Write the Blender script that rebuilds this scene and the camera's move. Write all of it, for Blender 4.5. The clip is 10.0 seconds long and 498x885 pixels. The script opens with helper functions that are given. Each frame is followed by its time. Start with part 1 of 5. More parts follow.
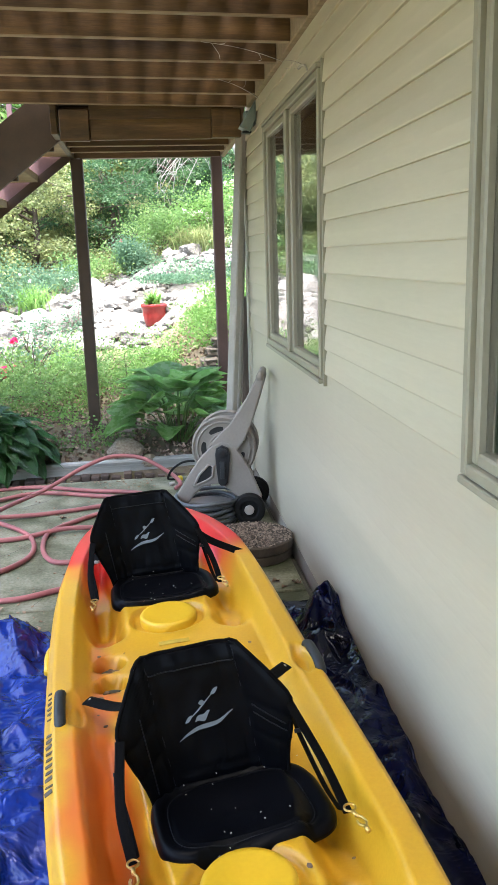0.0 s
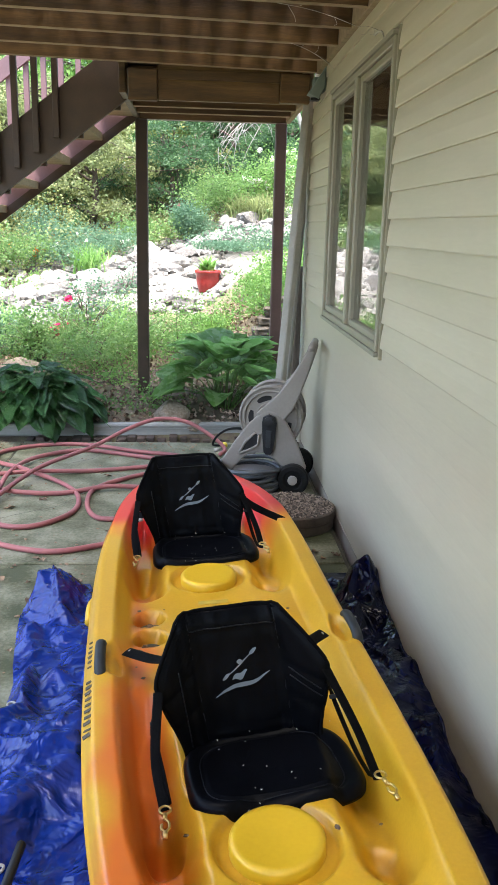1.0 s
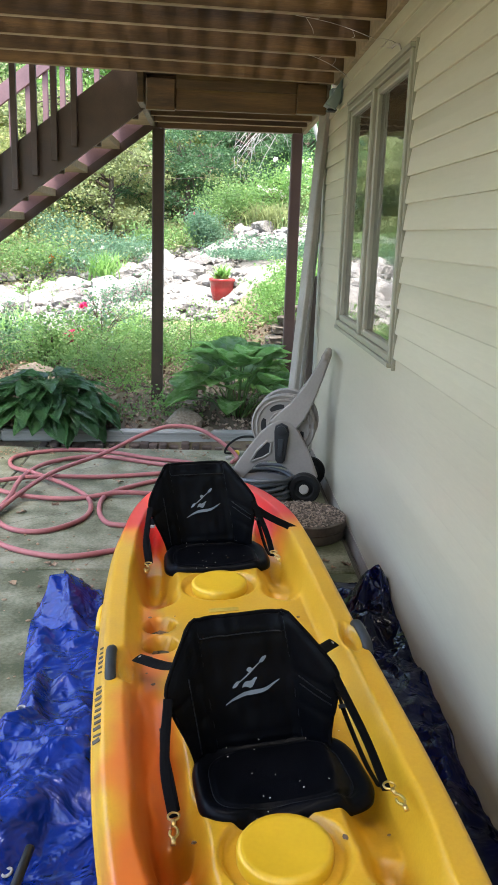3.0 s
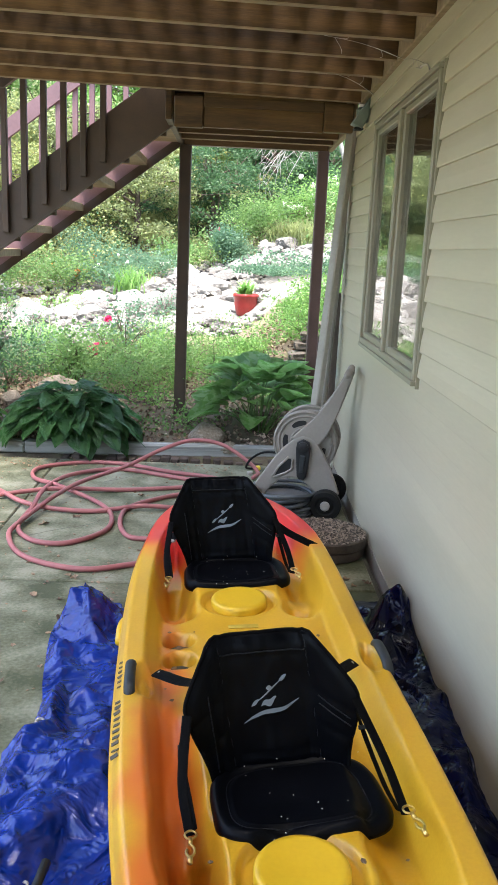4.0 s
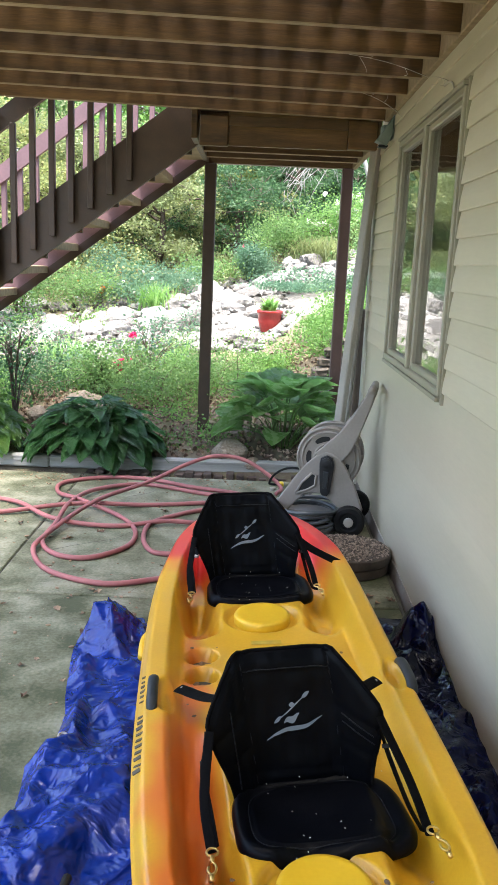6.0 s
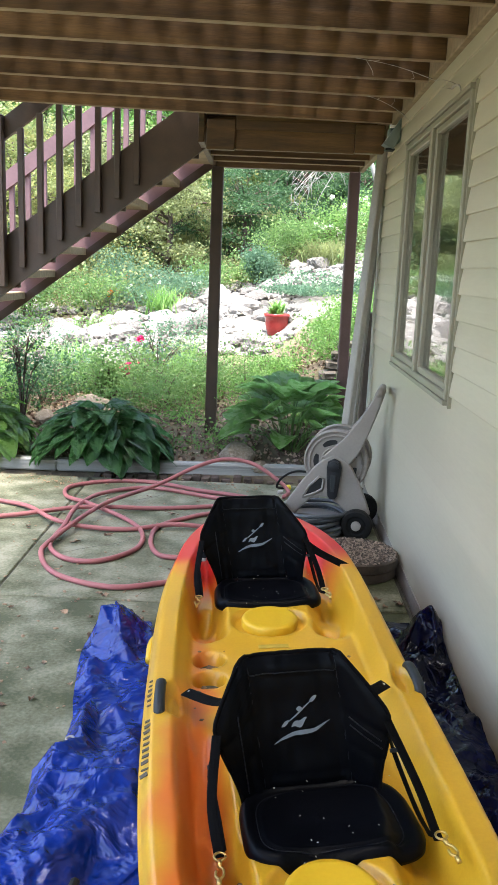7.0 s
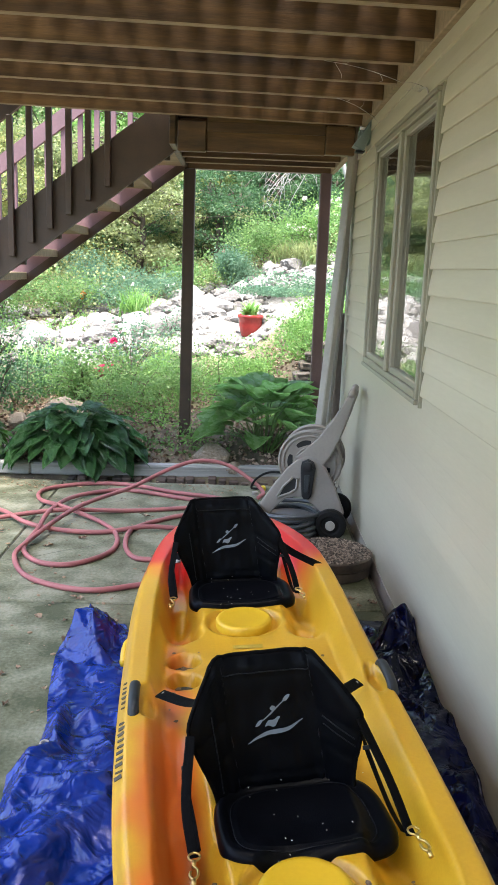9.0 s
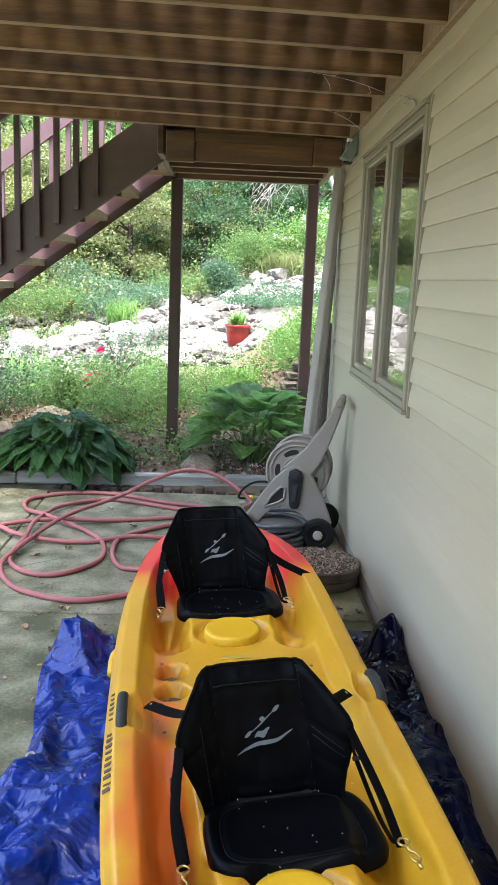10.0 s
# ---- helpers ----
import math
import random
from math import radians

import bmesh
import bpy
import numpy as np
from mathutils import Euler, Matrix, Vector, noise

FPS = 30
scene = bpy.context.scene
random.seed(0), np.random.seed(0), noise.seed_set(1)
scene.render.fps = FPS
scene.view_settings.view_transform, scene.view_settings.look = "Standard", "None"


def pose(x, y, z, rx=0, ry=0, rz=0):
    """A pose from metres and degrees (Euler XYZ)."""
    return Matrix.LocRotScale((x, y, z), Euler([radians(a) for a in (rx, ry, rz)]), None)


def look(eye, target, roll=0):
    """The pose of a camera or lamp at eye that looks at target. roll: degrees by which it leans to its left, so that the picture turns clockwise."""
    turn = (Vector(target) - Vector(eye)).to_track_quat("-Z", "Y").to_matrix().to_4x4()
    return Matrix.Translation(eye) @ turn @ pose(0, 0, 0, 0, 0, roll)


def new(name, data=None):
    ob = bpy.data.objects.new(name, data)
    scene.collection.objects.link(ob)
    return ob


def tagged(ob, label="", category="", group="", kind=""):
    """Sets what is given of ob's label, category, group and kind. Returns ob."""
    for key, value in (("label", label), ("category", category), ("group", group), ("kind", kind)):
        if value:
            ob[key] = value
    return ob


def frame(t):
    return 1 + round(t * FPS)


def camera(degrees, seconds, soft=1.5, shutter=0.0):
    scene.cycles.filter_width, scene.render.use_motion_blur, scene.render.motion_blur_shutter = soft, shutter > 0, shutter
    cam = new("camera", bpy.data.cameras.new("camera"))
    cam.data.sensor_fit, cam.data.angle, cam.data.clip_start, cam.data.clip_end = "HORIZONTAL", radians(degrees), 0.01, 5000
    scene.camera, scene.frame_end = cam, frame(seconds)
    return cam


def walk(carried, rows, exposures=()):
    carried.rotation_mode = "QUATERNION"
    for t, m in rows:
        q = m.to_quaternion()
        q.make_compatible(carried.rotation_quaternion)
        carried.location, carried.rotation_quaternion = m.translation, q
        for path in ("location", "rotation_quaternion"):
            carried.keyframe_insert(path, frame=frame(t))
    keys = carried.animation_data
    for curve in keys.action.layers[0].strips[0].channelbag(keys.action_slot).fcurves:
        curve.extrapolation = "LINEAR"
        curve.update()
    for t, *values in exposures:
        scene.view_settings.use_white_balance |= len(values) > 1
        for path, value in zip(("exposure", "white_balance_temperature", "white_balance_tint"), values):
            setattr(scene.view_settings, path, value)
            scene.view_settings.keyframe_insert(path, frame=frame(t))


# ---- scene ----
cam = camera(33.8, 10.0, soft=0.7)
PATH = [
    (0, (-0.713, 0.062, 1.524), (-0.481, 1.998, 1.079), -1.7),
    (0.5, (-0.745, 0.05, 1.513), (-0.607, 1.984, 1.024), 1.3),
    (1, (-0.744, 0.053, 1.506), (-0.614, 1.982, 0.997), 1.4),
    (1.5, (-0.741, 0.048, 1.509), (-0.603, 1.974, 0.989), 2.0),
    (2, (-0.738, 0.047, 1.511), (-0.597, 1.976, 1.001), 1.7),
    (2.5, (-0.741, 0.044, 1.511), (-0.608, 1.974, 1.006), 1.7),
    (3, (-0.749, 0.043, 1.51), (-0.647, 1.979, 1.019), 2.0),
    (4.5, (-0.757, 0.044, 1.518), (-0.723, 1.993, 1.073), 2.7),
    (5, (-0.754, 0.042, 1.517), (-0.735, 1.994, 1.082), 2.6),
    (5.5, (-0.755, 0.041, 1.516), (-0.749, 1.994, 1.087), 2.6),
    (6, (-0.758, 0.04, 1.515), (-0.765, 1.995, 1.092), 2.5),
    (7.5, (-0.756, 0.041, 1.516), (-0.784, 1.997, 1.101), 2.3),
    (8, (-0.753, 0.042, 1.516), (-0.773, 1.998, 1.1), 2.3),
    (8.5, (-0.756, 0.041, 1.516), (-0.752, 1.997, 1.101), 2.2),
    (9, (-0.745, 0.032, 1.518), (-0.712, 1.989, 1.107), 2.1),
    (9.5, (-0.739, 0.034, 1.52), (-0.648, 1.993, 1.129), 1.8),
    (10, (-0.754, 0.035, 1.517), (-0.688, 1.996, 1.13), 2.4),
]
walk(cam, [(t, look(eye, aim, roll)) for t, eye, aim, roll in PATH], exposures=((0, 3.38, 6550, 8.8), (0.5, 3.15, 6550, 8.8), (1.2, 3.12, 6550, 8.8), (10, 3.12, 6550, 8.8)))

# ---- light ----
SUN_EL, SUN_ROT = radians(75), radians(-159)
world = bpy.data.worlds.new("sky_world")
scene.world = world
world.use_nodes = True
wn = world.node_tree
sky = wn.nodes.new("ShaderNodeTexSky")
sky.sky_type, sky.sun_disc = "NISHITA", False
sky.sun_elevation, sky.sun_rotation = SUN_EL, SUN_ROT
sky.air_density, sky.dust_density, sky.ozone_density = 1.0, 3.0, 0.6
wn.nodes["Background"].inputs["Strength"].default_value = 0.15
wn.links.new(sky.outputs["Color"], wn.nodes["Background"].inputs["Color"])
sun = new("sun", bpy.data.lights.new("sun", "SUN"))
sun.data.energy, sun.data.angle, sun.data.color = 1.75, radians(30), (1.0, 0.95, 0.88)
sun.matrix_world = look((-0.8, -2.1, 8.5), (0, 0, 0))


# ---- materials ----
def mat(name, cols, rough=0.6, scale=8.0, fine=60.0, bump=0.2, metal=0.0, spread=0.25, island=0.0, stretch=(1, 1, 1), spec=0.5, dist=0.01, trans=0.0, per_object=0.0):
    """Two or three colours mixed by a coarse and a fine noise, with bump and roughness that vary."""
    m = bpy.data.materials.new(name)
    m.use_nodes = True
    t = m.node_tree
    n, l = t.nodes, t.links
    b = n["Principled BSDF"]
    tc, mp = n.new("ShaderNodeTexCoord"), n.new("ShaderNodeMapping")
    mp.inputs["Scale"].default_value = stretch
    l.new(tc.outputs["Object"], mp.inputs["Vector"])
    big, small = n.new("ShaderNodeTexNoise"), n.new("ShaderNodeTexNoise")
    for tex, s in ((big, scale), (small, fine)):
        tex.inputs["Scale"].default_value, tex.inputs["Detail"].default_value = s, 5.0
        l.new(mp.outputs["Vector"], tex.inputs["Vector"])
    mix = n.new("ShaderNodeMath")
    mix.operation = "MULTIPLY_ADD"
    l.new(small.outputs["Fac"], mix.inputs[0])
    mix.inputs[1].default_value = 0.35
    l.new(big.outputs["Fac"], mix.inputs[2])
    fac = mix.outputs[0]
    shift = -0.175
    if island or per_object:
        src = n.new("ShaderNodeNewGeometry").outputs["Random Per Island"] if island else n.new("ShaderNodeObjectInfo").outputs["Random"]
        add = n.new("ShaderNodeMath")
        add.operation = "MULTIPLY_ADD"
        l.new(src, add.inputs[0])
        add.inputs[1].default_value = island or per_object
        l.new(fac, add.inputs[2])
        fac = add.outputs[0]
        shift -= (island or per_object) / 2
    off = n.new("ShaderNodeMath")
    off.inputs[1].default_value = shift
    l.new(fac, off.inputs[0])
    ramp = n.new("ShaderNodeValToRGB")
    e = ramp.color_ramp.elements
    lo, hi = 0.5 - spread, 0.5 + spread
    e[0].position, e[0].color = lo, (*cols[0], 1)
    e[1].position, e[1].color = hi, (*cols[-1], 1)
    for i, c in enumerate(cols[1:-1], 1):
        x = e.new(lo + (hi - lo) * i / (len(cols) - 1))
        x.color = (*c, 1)
    l.new(off.outputs[0], ramp.inputs["Fac"])
    l.new(ramp.outputs["Color"], b.inputs["Base Color"])
    rr = n.new("ShaderNodeMapRange")
    rr.inputs["To Min"].default_value, rr.inputs["To Max"].default_value = max(rough - 0.12, 0.02), min(rough + 0.12, 1)
    l.new(big.outputs["Fac"], rr.inputs["Value"])
    l.new(rr.outputs["Result"], b.inputs["Roughness"])
    b.inputs["Metallic"].default_value = metal
    b.inputs["Specular IOR Level"].default_value = spec
    b.inputs["Transmission Weight"].default_value = trans
    if bump:
        bp = n.new("ShaderNodeBump")
        bp.inputs["Strength"].default_value, bp.inputs["Distance"].default_value = bump, dist
        l.new(mix.outputs[0], bp.inputs["Height"])
        l.new(bp.outputs["Normal"], b.inputs["Normal"])
    return m


def tarp_mat(name, cols, rough, scale, deep, shine=0.55):
    """Woven plastic film creased into many small facets."""
    m = mat(name, cols, rough, 5, 55, 0.0, spec=shine)
    t = m.node_tree
    n, l = t.nodes, t.links
    b = n["Principled BSDF"]
    tc, nz, mx = n.new("ShaderNodeTexCoord"), n.new("ShaderNodeTexNoise"), n.new("ShaderNodeVectorMath")
    nz.inputs["Scale"].default_value = 4.0
    l.new(tc.outputs["Object"], nz.inputs["Vector"])
    mx.operation = "MULTIPLY_ADD"
    l.new(nz.outputs["Color"], mx.inputs[0])
    mx.inputs[1].default_value = (0.22, 0.22, 0.22)
    l.new(tc.outputs["Object"], mx.inputs[2])
    last = None
    for sc, dist, st in ((scale, 0.03, deep), (scale * 3.2, 0.009, deep * 0.8)):
        v, bp = n.new("ShaderNodeTexNoise"), n.new("ShaderNodeBump")
        v.noise_type = "RIDGED_MULTIFRACTAL"
        v.inputs["Scale"].default_value, v.inputs["Detail"].default_value = sc, 2.0
        l.new(mx.outputs[0], v.inputs["Vector"])
        bp.inputs["Strength"].default_value, bp.inputs["Distance"].default_value = st, dist
        l.new(v.outputs["Fac"], bp.inputs["Height"])
        if last:
            l.new(last.outputs["Normal"], bp.inputs["Normal"])
        last = bp
    l.new(last.outputs["Normal"], b.inputs["Normal"])
    return m


def leaf_mat(name, cols, rough=0.5, glow=0.5):
    """Leaves: each its own tone, and light that shines through."""
    m = mat(name, cols, rough, 3.0, 40.0, 0.1, island=0.2, spread=0.32)
    t = m.node_tree
    b = t.nodes["Principled BSDF"]
    tr, mx = t.nodes.new("ShaderNodeBsdfTranslucent"), t.nodes.new("ShaderNodeMixShader")
    src = b.inputs["Base Color"].links[0].from_socket
    t.links.new(src, tr.inputs["Color"])
    mx.inputs["Fac"].default_value = glow
    t.links.new(b.outputs[0], mx.inputs[1])
    t.links.new(tr.outputs[0], mx.inputs[2])
    t.links.new(mx.outputs[0], t.nodes["Material Output"].inputs["Surface"])
    return m


SIDING = mat("siding_vinyl", [(0.435, 0.39, 0.29), (0.51, 0.46, 0.348)], 0.42, 1.5, 30, 0.06, stretch=(1, 0.4, 3), per_object=0.15)
TRIM = mat("window_vinyl", [(0.235, 0.215, 0.16), (0.3, 0.275, 0.205)], 0.45, 4, 60, 0.05)
WHITE_TRIM = mat("corner_trim", [(0.5, 0.49, 0.42), (0.6, 0.58, 0.5)], 0.5, 4, 60, 0.05)
FOUND = mat("foundation", [(0.22, 0.2, 0.17), (0.34, 0.31, 0.27)], 0.8, 5, 60, 0.3)
CONCRETE = mat("patio_concrete", [(0.046, 0.053, 0.021), (0.112, 0.115, 0.068), (0.205, 0.203, 0.143)], 0.85, 5, 70, 1.0, spread=0.165, per_object=0.12, dist=0.006)
JOINT = mat("joint_dirt", [(0.03, 0.028, 0.02), (0.07, 0.065, 0.045)], 0.95, 12, 80, 0.5)
DECKWOOD = mat("deck_timber", [(0.034, 0.016, 0.004), (0.084, 0.042, 0.0105), (0.155, 0.082, 0.022)], 0.5, 3, 40, 0.35, stretch=(0.5, 6, 6), per_object=0.2)
BOARDWOOD = mat("deck_boards", [(0.036, 0.021, 0.009), (0.075, 0.047, 0.024)], 0.8, 3, 40, 0.25, stretch=(6, 0.5, 6), per_object=0.2)
STAIN = mat("brown_stain", [(0.032, 0.017, 0.008), (0.054, 0.029, 0.015)], 0.6, 5, 60, 0.2, stretch=(2, 2, 2), per_object=0.15)
# Sunlight on the stair's far side is put into this paler stain.
SUNSTAIN = mat("sunlit_stain", [(0.1, 0.054, 0.062), (0.145, 0.082, 0.094)], 0.65, 5, 60, 0.2)
# Light on the right-hand post is put into this paler, redder stain.
LITPOST = mat("lit_post", [(0.075, 0.04, 0.034), (0.12, 0.066, 0.058)], 0.65, 5, 60, 0.2)
STONE = mat("pale_stone", [(0.075, 0.068, 0.06), (0.17, 0.158, 0.143), (0.27, 0.255, 0.235)], 0.85, 5, 40, 0.5, per_object=0.5, dist=0.03)
BOULDER = mat("brown_boulder", [(0.11, 0.083, 0.055), (0.2, 0.16, 0.115), (0.3, 0.25, 0.2)], 0.85, 9, 60, 0.5, dist=0.02)
WALLSTONE = mat("dark_wall_stone", [(0.05, 0.042, 0.034), (0.13, 0.108, 0.088)], 0.9, 9, 60, 0.5, per_object=0.4, dist=0.02)
SOIL = mat("garden_soil", [(0.055, 0.04, 0.028), (0.11, 0.085, 0.055), (0.12, 0.125, 0.055)], 0.95, 6, 50, 0.6, dist=0.03)
TIMBER = mat("weathered_edging", [(0.19, 0.185, 0.17), (0.33, 0.325, 0.31)], 0.7, 3, 50, 0.3, stretch=(0.6, 8, 8))
BRICK = mat("edging_brick", [(0.04, 0.028, 0.022), (0.11, 0.075, 0.06)], 0.9, 8, 60, 0.4, per_object=0.3)
METAL = mat("painted_downspout", [(0.25, 0.228, 0.2), (0.35, 0.325, 0.29)], 0.45, 3, 50, 0.08, metal=0.0)
FLOOD = mat("grey_green_metal", [(0.12, 0.16, 0.15), (0.18, 0.22, 0.2)], 0.5, 8, 60, 0.1)
WEB = mat("dusty_web", [(0.35, 0.33, 0.3), (0.55, 0.52, 0.48)], 0.9, 20, 80, 0.1)
WEBFILM = mat("cobweb_film", [(0.3, 0.28, 0.25), (0.5, 0.47, 0.43)], 0.9, 20, 80, 0.0)
WEBFILM.node_tree.nodes["Principled BSDF"].inputs["Alpha"].default_value = 0.24
HOSE = mat("pink_hose", [(0.21, 0.064, 0.066), (0.33, 0.11, 0.108)], 0.6, 4, 40, 0.08)
BLACKHOSE = mat("grey_hose", [(0.03, 0.035, 0.04), (0.09, 0.098, 0.108)], 0.35, 6, 40, 0.05)
BRASS = mat("brass", [(0.55, 0.36, 0.1), (0.7, 0.5, 0.2)], 0.3, 9, 60, 0.05, metal=0.9)
YELLOWPL = mat("yellow_plastic", [(0.7, 0.5, 0.03), (0.8, 0.6, 0.05)], 0.4, 9, 60, 0.05)
REEL = mat("taupe_plastic", [(0.185, 0.162, 0.142), (0.25, 0.222, 0.197)], 0.5, 4, 70, 0.08)
BLACKPL = mat("black_plastic", [(0.006, 0.006, 0.007), (0.016, 0.016, 0.018)], 0.5, 9, 80, 0.08, spec=0.3)
GREYPL = mat("grey_rubber", [(0.012, 0.014, 0.016), (0.026, 0.029, 0.032)], 0.5, 9, 80, 0.1, spec=0.3)
FABRIC = mat("black_nylon", [(0.0007, 0.0009, 0.0016), (0.0022, 0.0027, 0.0046)], 0.44, 5, 320, 0.25, spec=0.075, dist=0.003)
# Lighter than the nylon, so the seams carry painted highlights.
SEAM = mat("highlit_thread", [(0.003, 0.0038, 0.006), (0.008, 0.0095, 0.014)], 0.5, 9, 260, 0.2, spec=0.2)
STRAP = mat("black_webbing", [(0.001, 0.001, 0.0013), (0.003, 0.003, 0.0036)], 0.7, 9, 260, 0.25, spec=0.05)
PRINT = mat("silver_print", [(0.13, 0.155, 0.185), (0.2, 0.23, 0.265)], 0.5, 9, 90, 0.05)
TARP = tarp_mat("blue_tarp", [(0.001, 0.010, 0.11), (0.0026, 0.023, 0.21)], 0.18, 14.0, 0.8, 0.34)
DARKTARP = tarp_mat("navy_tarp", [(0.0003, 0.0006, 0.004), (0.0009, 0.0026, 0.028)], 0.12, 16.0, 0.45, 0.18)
GRAVEL = mat("pebble_face", [(0.04, 0.03, 0.022), (0.125, 0.093, 0.07), (0.25, 0.195, 0.15)], 0.8, 30, 90, 0.3, island=0.9)
PAVER = mat("paver_side", [(0.04, 0.03, 0.022), (0.1, 0.078, 0.058)], 0.9, 9, 60, 0.4)
DEADLEAF = mat("dead_leaf", [(0.1, 0.06, 0.035), (0.24, 0.16, 0.1)], 0.8, 20, 80, 0.3, per_object=0.5)
REDPOT = mat("red_glaze", [(0.24, 0.018, 0.016), (0.34, 0.035, 0.028)], 0.2, 5, 40, 0.05)
BARK = mat("bark", [(0.05, 0.035, 0.025), (0.12, 0.09, 0.07)], 0.9, 9, 50, 0.6, stretch=(3, 3, 0.6), dist=0.02)
PALEBARK = mat("pale_twig", [(0.25, 0.235, 0.21), (0.38, 0.36, 0.33)], 0.8, 9, 50, 0.2)
# The unlit interior is put into a dark colour behind the panes.
DARKROOM = mat("unlit_room", [(0.05, 0.045, 0.04), (0.08, 0.07, 0.06)], 0.9, 3, 30, 0.1)
INK = mat("black_ink", [(0.03, 0.025, 0.02), (0.07, 0.05, 0.03)], 0.6, 20, 90, 0.05)
L_DARK = leaf_mat("leaf_dark", [(0.03, 0.078, 0.034), (0.058, 0.13, 0.052), (0.1, 0.19, 0.07)])
L_MID = leaf_mat("leaf_mid", [(0.068, 0.145, 0.045), (0.145, 0.26, 0.08), (0.245, 0.355, 0.11)])
L_LIME = leaf_mat("leaf_lime", [(0.085, 0.195, 0.05), (0.165, 0.32, 0.08), (0.28, 0.42, 0.12)])
L_YELL = leaf_mat("leaf_autumn", [(0.13, 0.18, 0.065), (0.25, 0.29, 0.1), (0.38, 0.34, 0.12)])
L_BLUE = leaf_mat("leaf_bluegreen", [(0.05, 0.12, 0.07), (0.11, 0.21, 0.12), (0.2, 0.31, 0.19)])
L_DRY = leaf_mat("leaf_dry", [(0.13, 0.165, 0.07), (0.23, 0.265, 0.11), (0.28, 0.36, 0.14)])
PINKFL = leaf_mat("petal_pink", [(0.6, 0.02, 0.12), (0.75, 0.06, 0.22)])
WHITEFL = leaf_mat("petal_white", [(0.6, 0.58, 0.52), (0.8, 0.78, 0.72)])
ORANGEFL = leaf_mat("petal_orange", [(0.7, 0.18, 0.02), (0.8, 0.3, 0.04)])


def hosta_mat(name, dark, light):
    """A broad leaf with veins that run along it (mesh x is across, y along)."""
    m = leaf_mat(name, [dark, light], 0.28, 0.42)
    t = m.node_tree
    n, l = t.nodes, t.links
    b = n["Principled BSDF"]
    tc, w = n.new("ShaderNodeTexCoord"), n.new("ShaderNodeTexWave")
    b.inputs["Specular IOR Level"].default_value = 0.8
    w.bands_direction = "X"
    w.inputs["Scale"].default_value, w.inputs["Distortion"].default_value = 26, 1.0
    l.new(tc.outputs["Object"], w.inputs["Vector"])
    bp = n.new("ShaderNodeBump")
    bp.inputs["Strength"].default_value, bp.inputs["Distance"].default_value = 0.8, 0.02
    l.new(w.outputs["Fac"], bp.inputs["Height"])
    l.new(bp.outputs["Normal"], b.inputs["Normal"])
    return m


HOSTA_DARK = hosta_mat("hosta_blue_green", (0.04, 0.13, 0.04), (0.13, 0.29, 0.1))
HOSTA_MID = hosta_mat("hosta_green", (0.15, 0.36, 0.08), (0.36, 0.58, 0.2))
HOSTA_LIME = hosta_mat("hosta_lime", (0.08, 0.2, 0.04), (0.19, 0.33, 0.07))


def kayak_mat():
    """Rotomoulded plastic: yellow that runs into orange streaks and a red stern."""
    m = mat("kayak_plastic", [(0.46, 0.24, 0.012), (0.6, 0.335, 0.02)], 0.34, 2.0, 120, 0.05, spec=0.45, dist=0.004)
    t = m.node_tree
    n, l = t.nodes, t.links
    b = n["Principled BSDF"]
    base = b.inputs["Base Color"].links[0].from_socket
    tc, sep, nz = n.new("ShaderNodeTexCoord"), n.new("ShaderNodeSeparateXYZ"), n.new("ShaderNodeTexNoise")
    l.new(tc.outputs["Object"], sep.inputs[0])
    nz.inputs["Scale"].default_value, nz.inputs["Detail"].default_value = 2.6, 3
    l.new(tc.outputs["Object"], nz.inputs["Vector"])

    def sum_of(a, ka, c, kc, k0):
        o = n.new("ShaderNodeMath")
        o.operation = "MULTIPLY_ADD"
        l.new(a, o.inputs[0])
        o.inputs[1].default_value = ka
        o.inputs[2].default_value = k0
        q = n.new("ShaderNodeMath")
        q.operation = "MULTIPLY_ADD"
        l.new(c, q.inputs[0])
        q.inputs[1].default_value = kc
        l.new(o.outputs[0], q.inputs[2])
        return q.outputs[0]

    def over(below, colour, fac, lo, hi):
        r = n.new("ShaderNodeMapRange")
        r.interpolation_type = "SMOOTHSTEP"
        r.inputs["From Min"].default_value, r.inputs["From Max"].default_value = lo, hi
        l.new(fac, r.inputs["Value"])
        x = n.new("ShaderNodeMix")
        x.data_type = "RGBA"
        l.new(r.outputs["Result"], x.inputs["Factor"])
        l.new(below, x.inputs["A"])
        x.inputs["B"].default_value = (*colour, 1)
        return x.outputs["Result"]

    ax = n.new("ShaderNodeMath")
    ax.operation = "ADD"
    l.new(sep.outputs["X"], ax.inputs[0])
    ax.inputs[1].default_value = 0.25
    ab = n.new("ShaderNodeMath")
    ab.operation = "ABSOLUTE"
    l.new(ax.outputs[0], ab.inputs[0])
    streak = sum_of(ab.outputs[0], -7.0, nz.outputs["Fac"], 1.7, -0.06)
    c = over(base, (0.52, 0.12, 0.016), sum_of(sep.outputs["Y"], -0.4, streak, 1.0, 0.0), 0.2, 0.7)
    ends = n.new("ShaderNodeMath")
    ends.operation = "ABSOLUTE"
    l.new(sep.outputs["Y"], ends.inputs[0])
    c = over(c, (0.66, 0.2, 0.012), sum_of(sep.outputs["Y"], 1.4, nz.outputs["Fac"], 0.9, -1.36), 0.15, 0.5)
    c = over(c, (0.58, 0.02, 0.02), sum_of(sep.outputs["Y"], 2.2, nz.outputs["Fac"], 0.7, -2.15), 0.15, 0.5)
    l.new(c, b.inputs["Base Color"])
    return m


KAYAK = kayak_mat()


